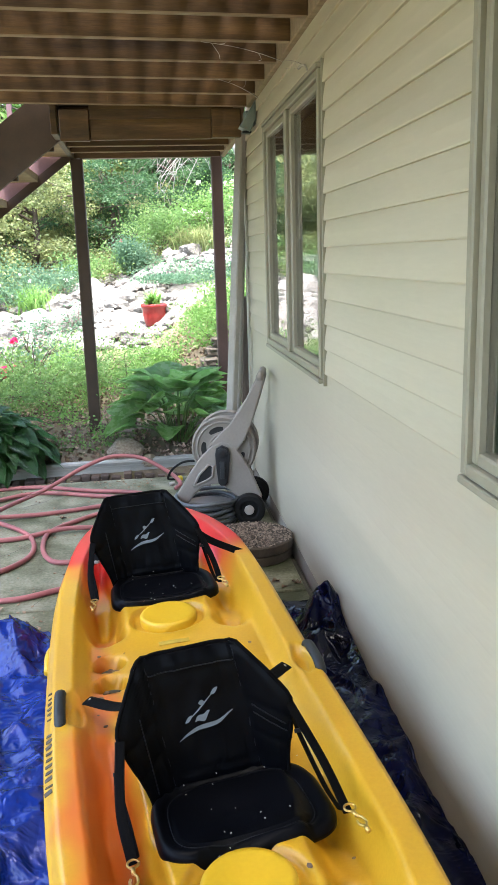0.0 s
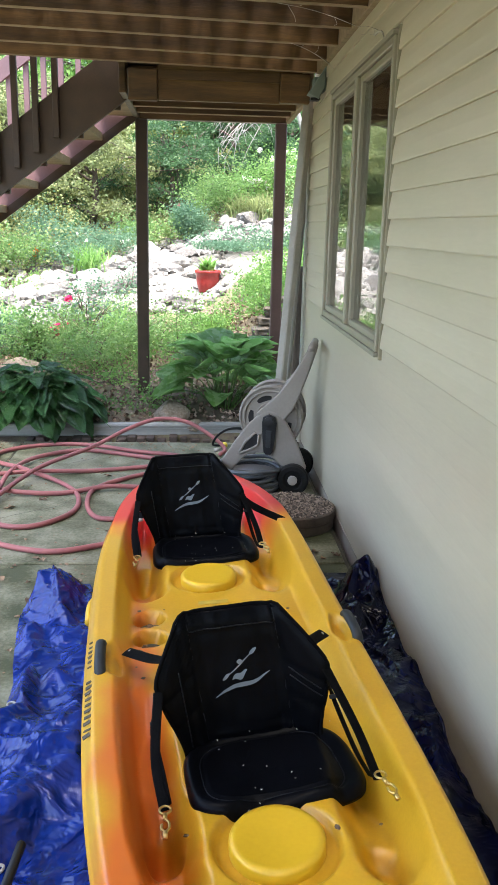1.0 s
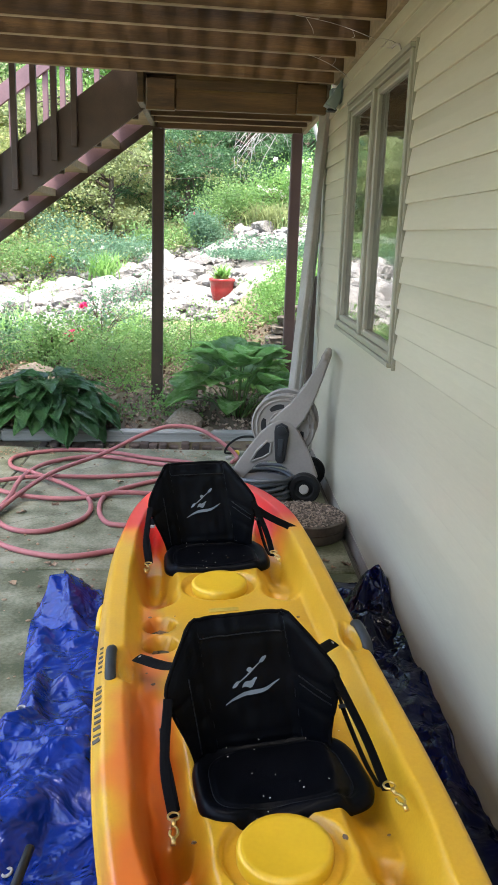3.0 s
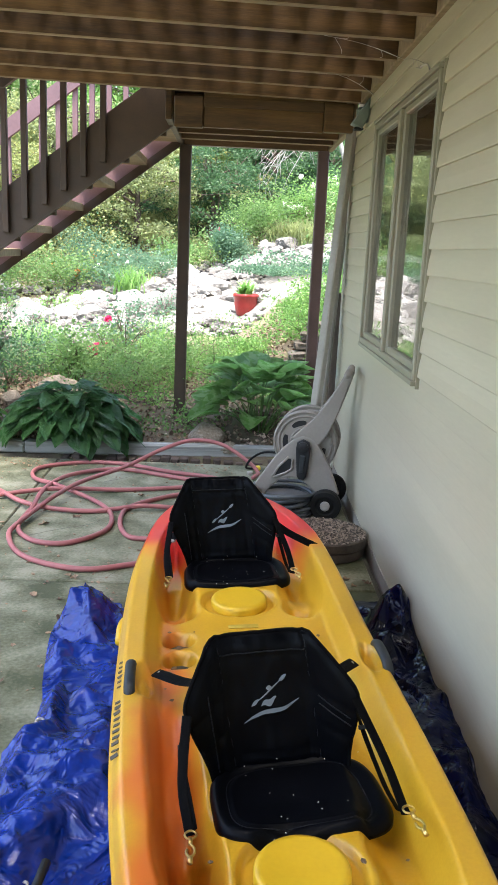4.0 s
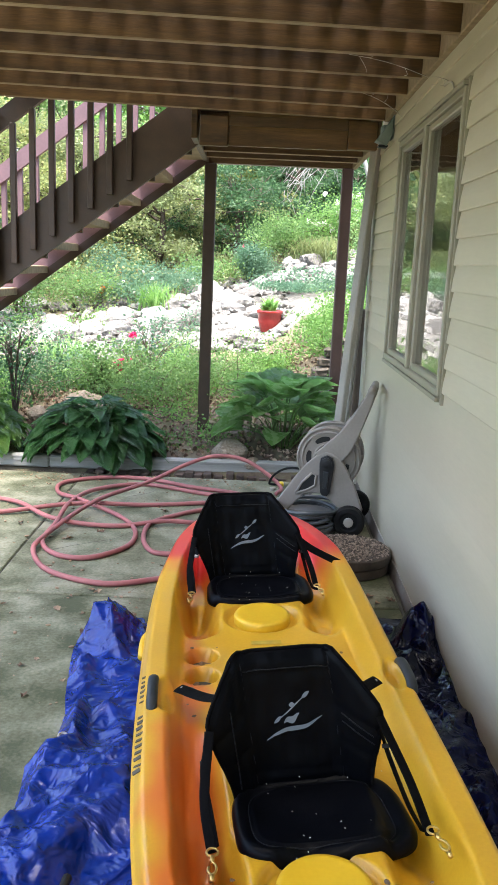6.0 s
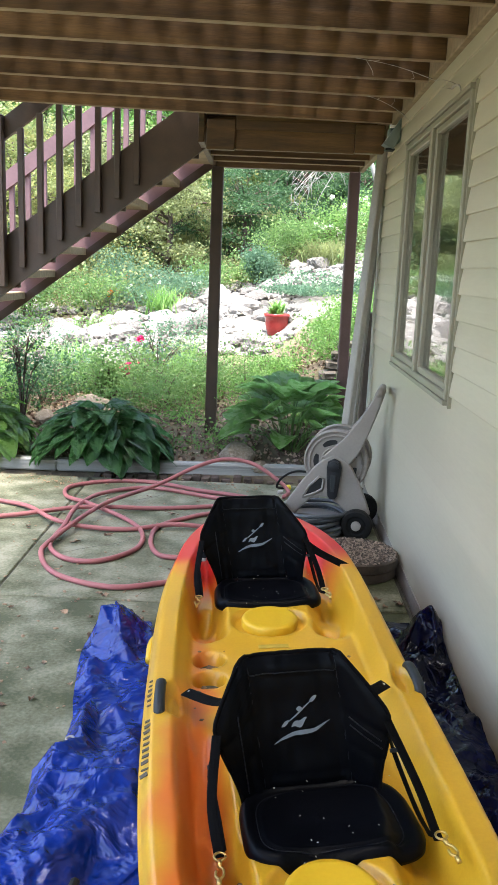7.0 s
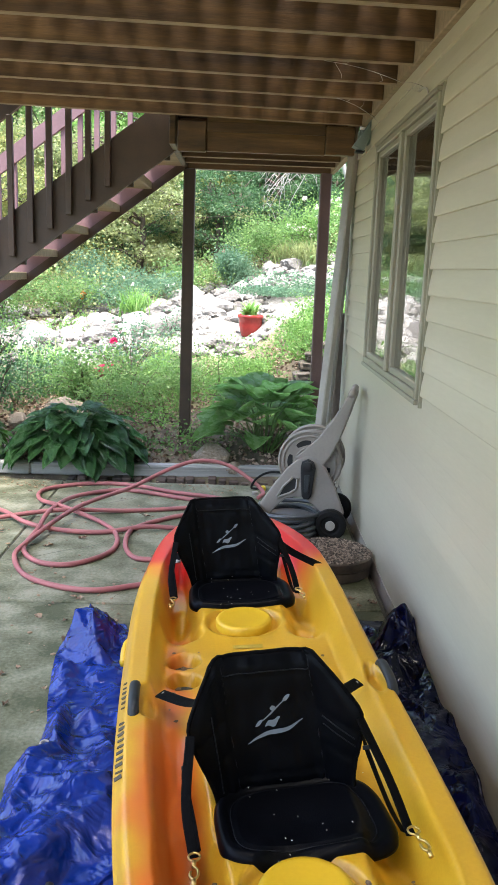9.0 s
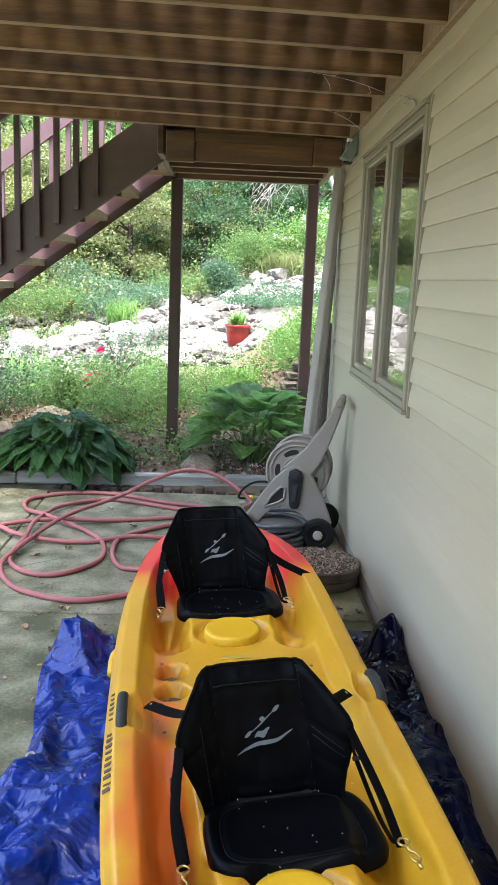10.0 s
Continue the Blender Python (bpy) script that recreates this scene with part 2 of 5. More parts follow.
def glass_mat():
    m = bpy.data.materials.new("window_glass")
    m.use_nodes = True
    t = m.node_tree
    b = t.nodes["Principled BSDF"]
    b.inputs["Base Color"].default_value = (0.9, 0.93, 0.92, 1)
    b.inputs["Roughness"].default_value = 0.015
    b.inputs["IOR"].default_value = 2.0
    b.inputs["Transmission Weight"].default_value = 1.0
    tc, mp, nz, bp = (t.nodes.new("ShaderNode" + k) for k in ("TexCoord", "Mapping", "TexNoise", "Bump"))
    mp.inputs["Scale"].default_value = (1, 0.2, 4.0)
    nz.inputs["Scale"].default_value, nz.inputs["Detail"].default_value = 3.5, 1.5
    bp.inputs["Strength"].default_value, bp.inputs["Distance"].default_value = 0.13, 0.012
    t.links.new(tc.outputs["Object"], mp.inputs["Vector"])
    t.links.new(mp.outputs["Vector"], nz.inputs["Vector"])
    t.links.new(nz.outputs["Fac"], bp.inputs["Height"])
    t.links.new(bp.outputs["Normal"], b.inputs["Normal"])
    return m


GLASS = glass_mat()


# ---- builders ----
def part(name, bm, material, parent=None, label="", smooth=False, m=None):
    """Links a bmesh as one mesh object, under a parent where one is given."""
    me = bpy.data.meshes.new(name)
    bm.to_mesh(me)
    bm.free()
    me.materials.append(material)
    if smooth:
        me.shade_smooth()
    ob = new(name, me)
    if parent:
        ob.parent = parent
    if m is not None:
        ob.matrix_basis = m
    if label:
        tagged(ob, label)
    return ob


def shared(name, me, parent, m):
    ob = new(name, me)
    ob.parent = parent
    ob.matrix_basis = m
    return ob


def empty(name, label, category, m=None, group="", kind=""):
    ob = tagged(new(name), label, category, group, kind)
    if m is not None:
        ob.matrix_basis = m
    return ob


def box(x0, x1, y0, y1, z0, z1, bevel=0.004, bm=None, m=None):
    bm = bm or bmesh.new()
    r = bmesh.ops.create_cube(bm, size=1)
    vs = r["verts"]
    for v in vs:
        v.co = Vector(((x0 + x1) / 2 + v.co.x * (x1 - x0), (y0 + y1) / 2 + v.co.y * (y1 - y0), (z0 + z1) / 2 + v.co.z * (z1 - z0)))
    if m is not None:
        bmesh.ops.transform(bm, matrix=m, verts=vs)
    if bevel:
        bmesh.ops.bevel(bm, geom=list({e for v in vs for e in v.link_edges}), offset=bevel, segments=1, affect="EDGES", profile=0.5)
    return bm


def smooth_path(pts, per=6):
    """Points on a smooth curve through pts."""
    p = [Vector(q) for q in pts]
    p = [p[0] * 2 - p[1]] + p + [p[-1] * 2 - p[-2]]
    out = []
    for i in range(1, len(p) - 2):
        a, b, c, d = p[i - 1:i + 3]
        for k in range(per):
            t = k / per
            out.append(0.5 * (2 * b + (c - a) * t + (2 * a - 5 * b + 4 * c - d) * t * t + (3 * b - a - 3 * c + d) * t ** 3))
    return out + [p[-2]]


def tube(pts, radius, segs=10, bm=None, taper=None, flat=1.0, up=None):
    """A tube along pts; taper: radius at the far end; flat: squashes it along its second axis, for straps."""
    bm = bm or bmesh.new()
    pts = [Vector(p) for p in pts]
    rings = []
    side = None
    for i, p in enumerate(pts):
        d = (pts[min(i + 1, len(pts) - 1)] - pts[max(i - 1, 0)]).normalized()
        ref = Vector(up) if up else (side if side is not None else Vector((0, 0, 1)) if abs(d.z) < 0.9 else Vector((1, 0, 0)))
        a = (ref - d * ref.dot(d)).normalized()
        side = a
        b = d.cross(a)
        r = radius if taper is None else radius + (taper - radius) * i / (len(pts) - 1)
        rings.append([bm.verts.new(p + (b * math.cos(u) + a * math.sin(u) * flat) * r) for u in (2 * math.pi * k / segs for k in range(segs))])
    for r0, r1 in zip(rings, rings[1:]):
        for k in range(segs):
            bm.faces.new((r0[k], r0[(k + 1) % segs], r1[(k + 1) % segs], r1[k]))
    bm.faces.new(rings[0][::-1])
    bm.faces.new(rings[-1])
    return bm


def lathe(profile, segs=32, bm=None, m=None):
    """A solid of revolution about z from (radius, z) pairs."""
    bm = bm or bmesh.new()
    rings = []
    for r, z in profile:
        ring = []
        for k in range(segs):
            u = 2 * math.pi * k / segs
            co = Vector((r * math.cos(u), r * math.sin(u), z))
            ring.append(bm.verts.new(m @ co if m is not None else co))
        rings.append(ring)
    for r0, r1 in zip(rings, rings[1:]):
        for k in range(segs):
            bm.faces.new((r0[k], r0[(k + 1) % segs], r1[(k + 1) % segs], r1[k]))
    bm.faces.new(rings[0][::-1])
    bm.faces.new(rings[-1])
    return bm


def slab(outline, depth, bm=None, m=None, bevel=0.0):
    """A plate: outline in x, z, of a given depth along y."""
    bm = bm or bmesh.new()
    a = [bm.verts.new((x, 0, z)) for x, z in outline]
    b = [bm.verts.new((x, depth, z)) for x, z in outline]
    n = len(a)
    fs = [bm.faces.new(a), bm.faces.new(b[::-1])]
    for k in range(n):
        fs.append(bm.faces.new((a[k], b[k], b[(k + 1) % n], a[(k + 1) % n])))
    bmesh.ops.recalc_face_normals(bm, faces=fs)
    if bevel:
        bmesh.ops.bevel(bm, geom=list({e for f in fs[:2] for e in f.edges}), offset=bevel, segments=2, affect="EDGES", profile=0.5)
    if m is not None:
        bmesh.ops.transform(bm, matrix=m, verts=a + b if not bevel else bm.verts)
    return bm


def sheet(nx, ny, fn):
    """A grid whose points come from fn(u, v), u and v from 0 to 1."""
    bm = bmesh.new()
    vs = [[bm.verts.new(fn(i / nx, j / ny)) for i in range(nx + 1)] for j in range(ny + 1)]
    for j in range(ny):
        for i in range(nx):
            bm.faces.new((vs[j][i], vs[j][i + 1], vs[j + 1][i + 1], vs[j + 1][i]))
    return bm


def step(a, b, x):
    t = min(max((x - a) / (b - a), 0.0), 1.0)
    return t * t * (3 - 2 * t)


def leaf_mesh(name, centres, size, rng, flatness=0.5, slim=0.45, up=0.2):
    """Many small folded leaves in one mesh, each an island of two triangles' pairs."""
    c = np.asarray(centres, float)
    n = len(c)
    d = rng.normal(size=(n, 3))
    d[:, 2] = d[:, 2] * (1 - flatness) + up
    d /= np.linalg.norm(d, axis=1)[:, None]
    q = rng.normal(size=(n, 3))
    q[:, 2] *= 1 - flatness
    s = np.cross(d, q)
    s /= np.linalg.norm(s, axis=1)[:, None] + 1e-9
    nrm = np.cross(d, s)
    z = (size * rng.uniform(0.6, 1.35, n))[:, None]
    v = np.empty((n, 4, 3))
    v[:, 0] = c
    v[:, 1] = c + d * z * 0.45 + s * z * slim + nrm * z * 0.12
    v[:, 2] = c + d * z
    v[:, 3] = c + d * z * 0.45 - s * z * slim + nrm * z * 0.12
    me = bpy.data.meshes.new(name)
    i = np.arange(n)[:, None] * 4
    f = np.concatenate([i + (0, 1, 2), i + (0, 2, 3)], axis=1).reshape(-1, 3)
    me.from_pydata(v.reshape(-1, 3).tolist(), [], f.tolist())
    return me


def blade_mesh(name, roots, length, rng, width=0.008, lean=0.5):
    """Grass-like blades that arch outwards, three segments each."""
    verts, faces = [], []
    for r in roots:
        a, le, ln = rng.uniform(0, 6.283), length * rng.uniform(0.6, 1.2), lean * rng.uniform(0.3, 1.3)
        o = Vector((math.cos(a), math.sin(a), 0))
        s = Vector((-o.y, o.x, 0)) * width * rng.uniform(0.6, 1.3)
        k = len(verts)
        for t, w in ((0, 1), (0.4, 0.9), (0.75, 0.6), (1.0, 0.08)):
            p = Vector(r) + o * le * ln * t * t + Vector((0, 0, le * (t - 0.45 * ln * t * t)))
            verts += [p - s * w, p + s * w]
        faces += [(k + 2 * j, k + 2 * j + 1, k + 2 * j + 3, k + 2 * j + 2) for j in range(3)]
    me = bpy.data.meshes.new(name)
    me.from_pydata(verts, [], faces)
    return me


def stuff(name, me, material, label, category, parent=None):
    me.materials.append(material)
    ob = new(name, me)
    if parent:
        ob.parent = parent
        if label:
            tagged(ob, label)
        return ob
    return tagged(ob, label, category, kind="stuff")


def ground_z(x, y):
    """Height of the garden: level at the patio, a bank behind it, a wooded slope beyond."""
    t = max(0.0, y - 5.95)
    z = 0.2 * min(t, 7) + 0.05 * max(0.0, t - 7) - 0.06 * step(5.95, 7, y) * max(0.0, -x - 1.0)
    z += 0.33 * step(-0.75, -0.2, x) * step(7.05, 7.45, y) * (1 - 0.7 * step(9, 12, y))
    z += 0.28 * step(-1.3, 0.3, x) * step(9.6, 12.6, y)
    z += 0.035 * noise.noise((x * 0.9, y * 0.9, 0)) * step(5.9, 7, y)
    far = step(-5, -9, x) * 1.2 * step(2, 8, y)
    return z + far - 0.03 * (1 - step(5.8, 6.0, y)) + 0.05 * step(5.8, 6.0, y)


# ---- setting: ground, patio, house ----
XS = [-60, -40, -28, -20, -14, -10, -8] + [-7 + 0.25 * i for i in range(45)] + [6, 9, 14, 20, 30, 45, 60]
YS = [-60, -40, -25, -15, -8, -3, 0, 3, 5, 5.7] + [5.8 + 0.2 * i for i in range(52)] + [17, 19, 22, 26, 32, 40, 55, 80]
bm = bmesh.new()
grid = [[bm.verts.new((x, y, ground_z(x, y) - 0.04 * (y < 5.85))) for x in XS] for y in YS]
for j in range(len(YS) - 1):
    for i in range(len(XS) - 1):
        bm.faces.new((grid[j][i], grid[j][i + 1], grid[j + 1][i + 1], grid[j + 1][i]))
tagged(part("ground", bm, SOIL, smooth=True), "dark mulched garden soil rising into a wooded bank", "ground", kind="structure")

HOUSE_END = 5.72
WINDOWS = ((3.285, 4.745), (0.32, 1.78))
WZ0, WZ1 = 1.03, 2.2
LAP = 0.0996
wall = empty("wall_east", "house wall clad in beige vinyl lap siding", "wall", kind="structure")


def wall_boxes(name, x0, x1, material):
    """The wall's core round the two window openings."""
    bm = bmesh.new()
    cuts = [-5.0, WINDOWS[1][0], WINDOWS[1][1], WINDOWS[0][0], WINDOWS[0][1], HOUSE_END]
    for k in range(5):
        if k % 2:
            box(x0, x1, cuts[k], cuts[k + 1], -0.1, WZ0, 0, bm)
            box(x0, x1, cuts[k], cuts[k + 1], WZ1, 2.9, 0, bm)
        else:
            box(x0, x1, cuts[k], cuts[k + 1], -0.1, 2.9, 0, bm)
    return part(name, bm, material, wall)


wall_boxes("wall_core", 0.004, 0.16, FOUND)


def siding(y0, y1, z0, z1):
    """One course of lap siding, its foot proud of its head."""
    h = z1 - z0
    bm = bmesh.new()
    # low laps are flattened to look as faint as the camera sees them
    d = 0.014 if z0 > 0.95 else 0.0034
    prof = [(0.002, z0), ((0.0015 if d > 0.01 else 0.0003) - d, z0), (-d, z0 + 0.005), (0.003 - d * 0.98 if d > 0.01 else -0.0031, z0 + h * 0.5), (-0.003, z0 + h), (0.002, z0 + h)]
    a = [bm.verts.new((x, y0, z)) for x, z in prof]
    b = [bm.verts.new((x, y1, z)) for x, z in prof]
    for k in range(6):
        bm.faces.new((a[k], a[(k + 1) % 6], b[(k + 1) % 6], b[k]))
    bm.faces.new(a[::-1])
    bm.faces.new(b)
    part("siding_course", bm, SIDING, wall)


z = 2.4428
while z > 0.10:
    z0 = z - LAP
    spans = [(-5.0, HOUSE_END - 0.06)]
    for w0, w1 in WINDOWS:
        if z0 < WZ1 - 0.02 and z > WZ0 + 0.02:
            spans = [s for a, b in spans for s in (((a, w0 - 0.012), (w1 + 0.012, b)) if a < w0 < b else ((a, b),))]
    for a, b in spans:
        siding(a, b, z0, z)
    for w0, w1 in WINDOWS:
        if z0 < WZ0 - 0.03 and z > WZ0 + 0.02:
            siding(w0 - 0.011, w1 + 0.011, z0, WZ0 - 0.022)
        if z0 < WZ1 - 0.02 and z > WZ1 + 0.03:
            siding(w0 - 0.011, w1 + 0.011, WZ1 + 0.02, z)
    z = z0
part("foundation_strip", box(-0.006, 0.003, -5, HOUSE_END - 0.01, -0.1, z - 0.001, 0), FOUND, wall, "bare concrete foundation strip")
part("corner_post", box(-0.022, 0.06, HOUSE_END - 0.06, HOUSE_END + 0.015, 0.03, 2.40, 0.004), WHITE_TRIM, wall, "pale vinyl corner post")
part("gable_side", box(0.06, 6.0, HOUSE_END - 0.16, HOUSE_END, -0.1, 2.9, 0), SIDING, wall)
# rest of the house behind the wall, closed; unseen dark room added behind the panes
house = empty("house_body", "closed house interior seen only as dark glass", "house", kind="structure")
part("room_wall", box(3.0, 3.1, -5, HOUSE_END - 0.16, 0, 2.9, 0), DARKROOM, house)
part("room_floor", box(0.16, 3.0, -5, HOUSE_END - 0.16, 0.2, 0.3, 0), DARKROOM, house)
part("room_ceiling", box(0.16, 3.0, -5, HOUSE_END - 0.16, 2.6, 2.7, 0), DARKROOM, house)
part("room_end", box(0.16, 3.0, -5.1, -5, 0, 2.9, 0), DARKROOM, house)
part("upper_wall", box(0.0, 6.0, -5, HOUSE_END, 2.92, 5.4, 0), SIDING, house)


def window(name, y0, y1):
    w = empty(name, "two-light casement window in a beige vinyl frame with reflecting panes", "window", kind="structure")
    f = 0.03
    bm = box(-0.03, 0.05, y0, y0 + f, WZ0, WZ1, 0.004)
    box(-0.03, 0.05, y1 - f, y1, WZ0, WZ1, 0.004, bm)
    box(-0.0295, 0.05, y0 + f, y1 - f, WZ0, WZ0 + f, 0.004, bm)
    box(-0.0295, 0.05, y0 + f, y1 - f, WZ1 - f, WZ1, 0.004, bm)
    part("window_frame", bm, TRIM, w)
    bm = box(-0.018, 0.0, y0 - 0.012, y0 - 0.001, WZ0 - 0.03, WZ1 + 0.03, 0.002)
    box(-0.018, 0.0, y1 + 0.001, y1 + 0.014, WZ0 - 0.02, WZ1 + 0.03, 0.002, bm)
    box(-0.037, 0.0, y0 - 0.001, y1 + 0.001, WZ1 + 0.001, WZ1 + 0.018, 0.002, bm)
    part("window_channel", bm, TRIM, w)
    part("window_sill", box(-0.036, 0.0, y0, y1, WZ0 - 0.02, WZ0 - 0.001, 0.003), TRIM, w)
    mid = (y0 + y1) / 2
    part("mullion", box(-0.034, 0.05, mid - 0.024, mid + 0.024, WZ0 + f, WZ1 - f, 0.005), TRIM, w)
    for a, b in ((y0 + f, mid - 0.024), (mid + 0.024, y1 - f)):
        s = 0.03
        bm = box(-0.016, 0.03, a, a + s, WZ0 + f, WZ1 - f, 0.005)
        box(-0.016, 0.03, b - s, b, WZ0 + f, WZ1 - f, 0.005, bm)
        box(-0.0155, 0.03, a + s, b - s, WZ0 + f, WZ0 + f + s, 0.005, bm)
        box(-0.0155, 0.03, a + s, b - s, WZ1 - f - s, WZ1 - f, 0.005, bm)
        sash = part("sash", bm, TRIM, w)
        pane = part("pane", box(0.004, 0.010, a + s, b - s, WZ0 + f + s, WZ1 - f - s, 0), GLASS, sash)
        pane.visible_shadow = False


window("window_1", *WINDOWS[0])
window("window_2", *WINDOWS[1])

# patio slabs
patio = empty("patio", "weathered mossy concrete patio slabs with dirty joints", "patio", kind="structure")
part("joint_bed", box(-7, -0.02, -5, 5.78, -0.09, -0.012, 0), JOINT, patio)
JX = (-7.0, -4.45, -1.96, -0.036)
JY = (-5.0, -2.6, 0.5, 3.57, 5.76)
for x0, x1 in zip(JX, JX[1:]):
    for y0, y1 in zip(JY, JY[1:]):
        part("slab", box(x0 + 0.006, x1 - 0.006, y0 + 0.008, y1 - 0.008, -0.08, 0.0 - 0.003 * (x0 < -2), 0.006), CONCRETE, patio)

# hairline cracks in the slabs
for pts in (((-1.93, 4.08), (-1.80, 4.14), (-1.70, 4.22), (-1.62, 4.28), (-1.50, 4.36), (-1.42, 4.5)), ((-1.3, 3.62), (-1.24, 3.75), (-1.2, 3.82)), ((-1.55, 5.2), (-1.42, 5.32), (-1.38, 5.45))):
    bm = bmesh.new()
    prev = None
    for k, (x, y) in enumerate(smooth_path([(a, b, 0) for a, b in pts], 5) and [(p.x, p.y) for p in smooth_path([(a, b, 0) for a, b in pts], 5)]):
        o = 0.006 * noise.noise((x * 40, y * 40, 0))
        cur = [bm.verts.new((x + o, y + o + e, 0.0006)) for e in (-0.003, 0.003)]
        if prev:
            bm.faces.new((prev[0], cur[0], cur[1], prev[1]))
        prev = cur
    part("crack", bm, JOINT, patio)

# garden edging
edging = empty("garden_edging", "grey weathered timber edging along the garden bed", "edging")
for x0, x1, y0, rz in ((-5.4, -2.24, 5.82, 0.8), (-2.237, -0.35, 5.864, 2.6)):
    m = pose(x0, y0, 0, 0, 0, rz)
    bm = box(0, x1 - x0, 0, 0.085, 0.0, 0.092, 0.012)
    box(0, x1 - x0, -0.004, 0.0, 0.05, 0.058, 0, bm)
    box(0, x1 - x0, -0.004, 0.0, 0.075, 0.083, 0, bm)
    part("edging_timber", bm, TIMBER, edging, m=m)
rng = random.Random(4)
for k in range(24):
    x = -1.95 + k * 0.078 + rng.uniform(-0.012, 0.012)
    if x < -0.3:
        part("edging_brick", box(x, x + rng.uniform(0.05, 0.075), 5.79 + 0.055 * (x + 1.95), 5.93 + 0.055 * (x + 1.95), -0.03, 0.006 + rng.uniform(-0.02, 0.012), 0.005, m=pose(0, rng.uniform(-0.012, 0.012), 0)), BRICK, edging)

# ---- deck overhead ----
# Paler wood paints light on joist undersides, ledger, one landing rim and treads.
LITWOOD = mat("lit_wood", [(0.2, 0.14, 0.08), (0.34, 0.26, 0.17)], 0.7, 4, 50, 0.2, stretch=(0.5, 6, 6))
deck = empty("deck", "brown timber deck overhead on exposed joists", "deck")
J0, J1 = 2.405, 2.64
part("ledger", box(-0.036, 0.0, -3.0, 5.36, J0, J1, 0.004), LITWOOD, deck)
# Joists nearer than y=2.9 are unseen; their reach is set for light below.
for k in range(24):
    y = 5.342 - 0.3826 * k
    if y > -3.0:
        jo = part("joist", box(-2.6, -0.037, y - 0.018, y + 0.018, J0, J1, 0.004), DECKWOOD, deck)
        # underside faces take the light-toned wood
        jo.data.materials.append(LITWOOD)
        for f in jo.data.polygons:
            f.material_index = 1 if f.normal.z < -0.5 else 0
part("rim_joist", box(-2.64, -2.601, -3.0, 5.363, J0, J1, 0.004), DECKWOOD, deck)
# Boards run past the last joist to shade the near stringer.
for k in range(18):
    x = -0.1 - 0.1465 * k
    part("deck_board", box(x - 0.0645, x + 0.0645, -3.0, 5.63, J1 + 0.001, J1 + 0.027, 0.004), BOARDWOOD, deck)
# the deck is tilted, low at the house, to fit the camera's view
VIEW_TILT = pose(0, 0, J0, 0, 1.25, 0) @ Matrix.Translation((0, 0, -J0))
for ob in deck.children:
    if not ob.name.startswith("ledger"):
        ob.matrix_basis = VIEW_TILT
# dropped landing at the stair head
LX0, LX1, LZ = -1.21, -0.052, 2.272
part("landing_beam", box(-0.985, -0.252, 5.365, 5.403, 2.23, J0 + 0.1, 0.004), DECKWOOD, deck)
part("beam_facing", box(-0.985, -0.252, 5.352, 5.364, 2.345, J0 - 0.003, 0.002), DECKWOOD, deck)
part("post_block", box(-1.163, -0.987, 5.345, 5.403, 2.224, J0 - 0.003, 0.005), DECKWOOD, deck)
part("post_block", box(-0.25, -0.07, 5.345, 5.403, 2.234, J0 - 0.003, 0.005), DECKWOOD, deck)
for y in (5.68, 6.01, 6.32):
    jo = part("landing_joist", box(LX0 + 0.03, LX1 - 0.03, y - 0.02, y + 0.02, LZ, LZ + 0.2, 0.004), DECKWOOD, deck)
    jo.data.materials.append(LITWOOD)
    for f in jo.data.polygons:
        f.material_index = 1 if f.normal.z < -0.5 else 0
part("landing_rim", box(LX0 - 0.012, LX0 + 0.028, 5.41, 6.72, LZ, LZ + 0.2, 0.004), DECKWOOD, deck)
part("landing_rim", box(LX1 - 0.028, LX1 + 0.012, 5.41, 6.72, LZ, LZ + 0.2, 0.004), LITWOOD, deck)
part("landing_header", box(LX0 + 0.03, LX1 - 0.03, 6.62, 6.70, LZ - 0.005, LZ + 0.2, 0.004), DECKWOOD, deck)
for k in range(9):
    y = 5.415 + 0.1465 * k
    part("landing_board", box(LX0 - 0.02, LX1 + 0.02, y, y + 0.136, LZ + 0.202, LZ + 0.228, 0.004), BOARDWOOD, deck)
part("deck_post", box(LX0, LX0 + 0.089, 6.60, 6.69, 0.0, LZ - 0.006, 0.006), STAIN, deck)
part("deck_post", box(LX1 - 0.103, LX1 - 0.02, 6.60, 6.69, 0.0, LZ - 0.006, 0.006), LITPOST, deck, "reddish post in a lit-toned stain")
# Unseen posts added under the deck's near end.
for x, y in ((-2.62, -2.9), (-0.3, -2.9)):
    part("deck_post", box(x, x + 0.098, y, y + 0.098, -0.05, J0 + 0.02 * abs(x), 0.006), STAIN, deck)

# ---- stair ----
stair = empty("stair", "brown stained open-riser timber stair with balusters, running down from the landing", "stair")
SL = 0.738


def foot_line(x):
    return 2.26 + SL * (x + 1.21)


def raked(x0, x1, lo, hi, y0, y1):
    """A board that follows the stair's slope, from lo to hi above its foot line."""
    return slab([(x0, foot_line(x0) + lo), (x1, foot_line(x1) + lo), (x1, foot_line(x1) + hi), (x0, foot_line(x0) + hi)], y1 - y0, m=pose(0, y0, 0))


part("stringer", raked(-4.2, -1.165, 0, 0.37, 5.68, 5.72), STAIN, stair)
part("stringer", raked(-4.2, -1.205, 0, 0.36, 6.60, 6.64), SUNSTAIN, stair, "stringer in sunlit-toned stain")
# Dark strip paints the shade along the far stringer's lower edge.
part("stringer_foot", raked(-4.2, -1.205, -0.015, 0.06, 6.585, 6.598), STAIN, stair)
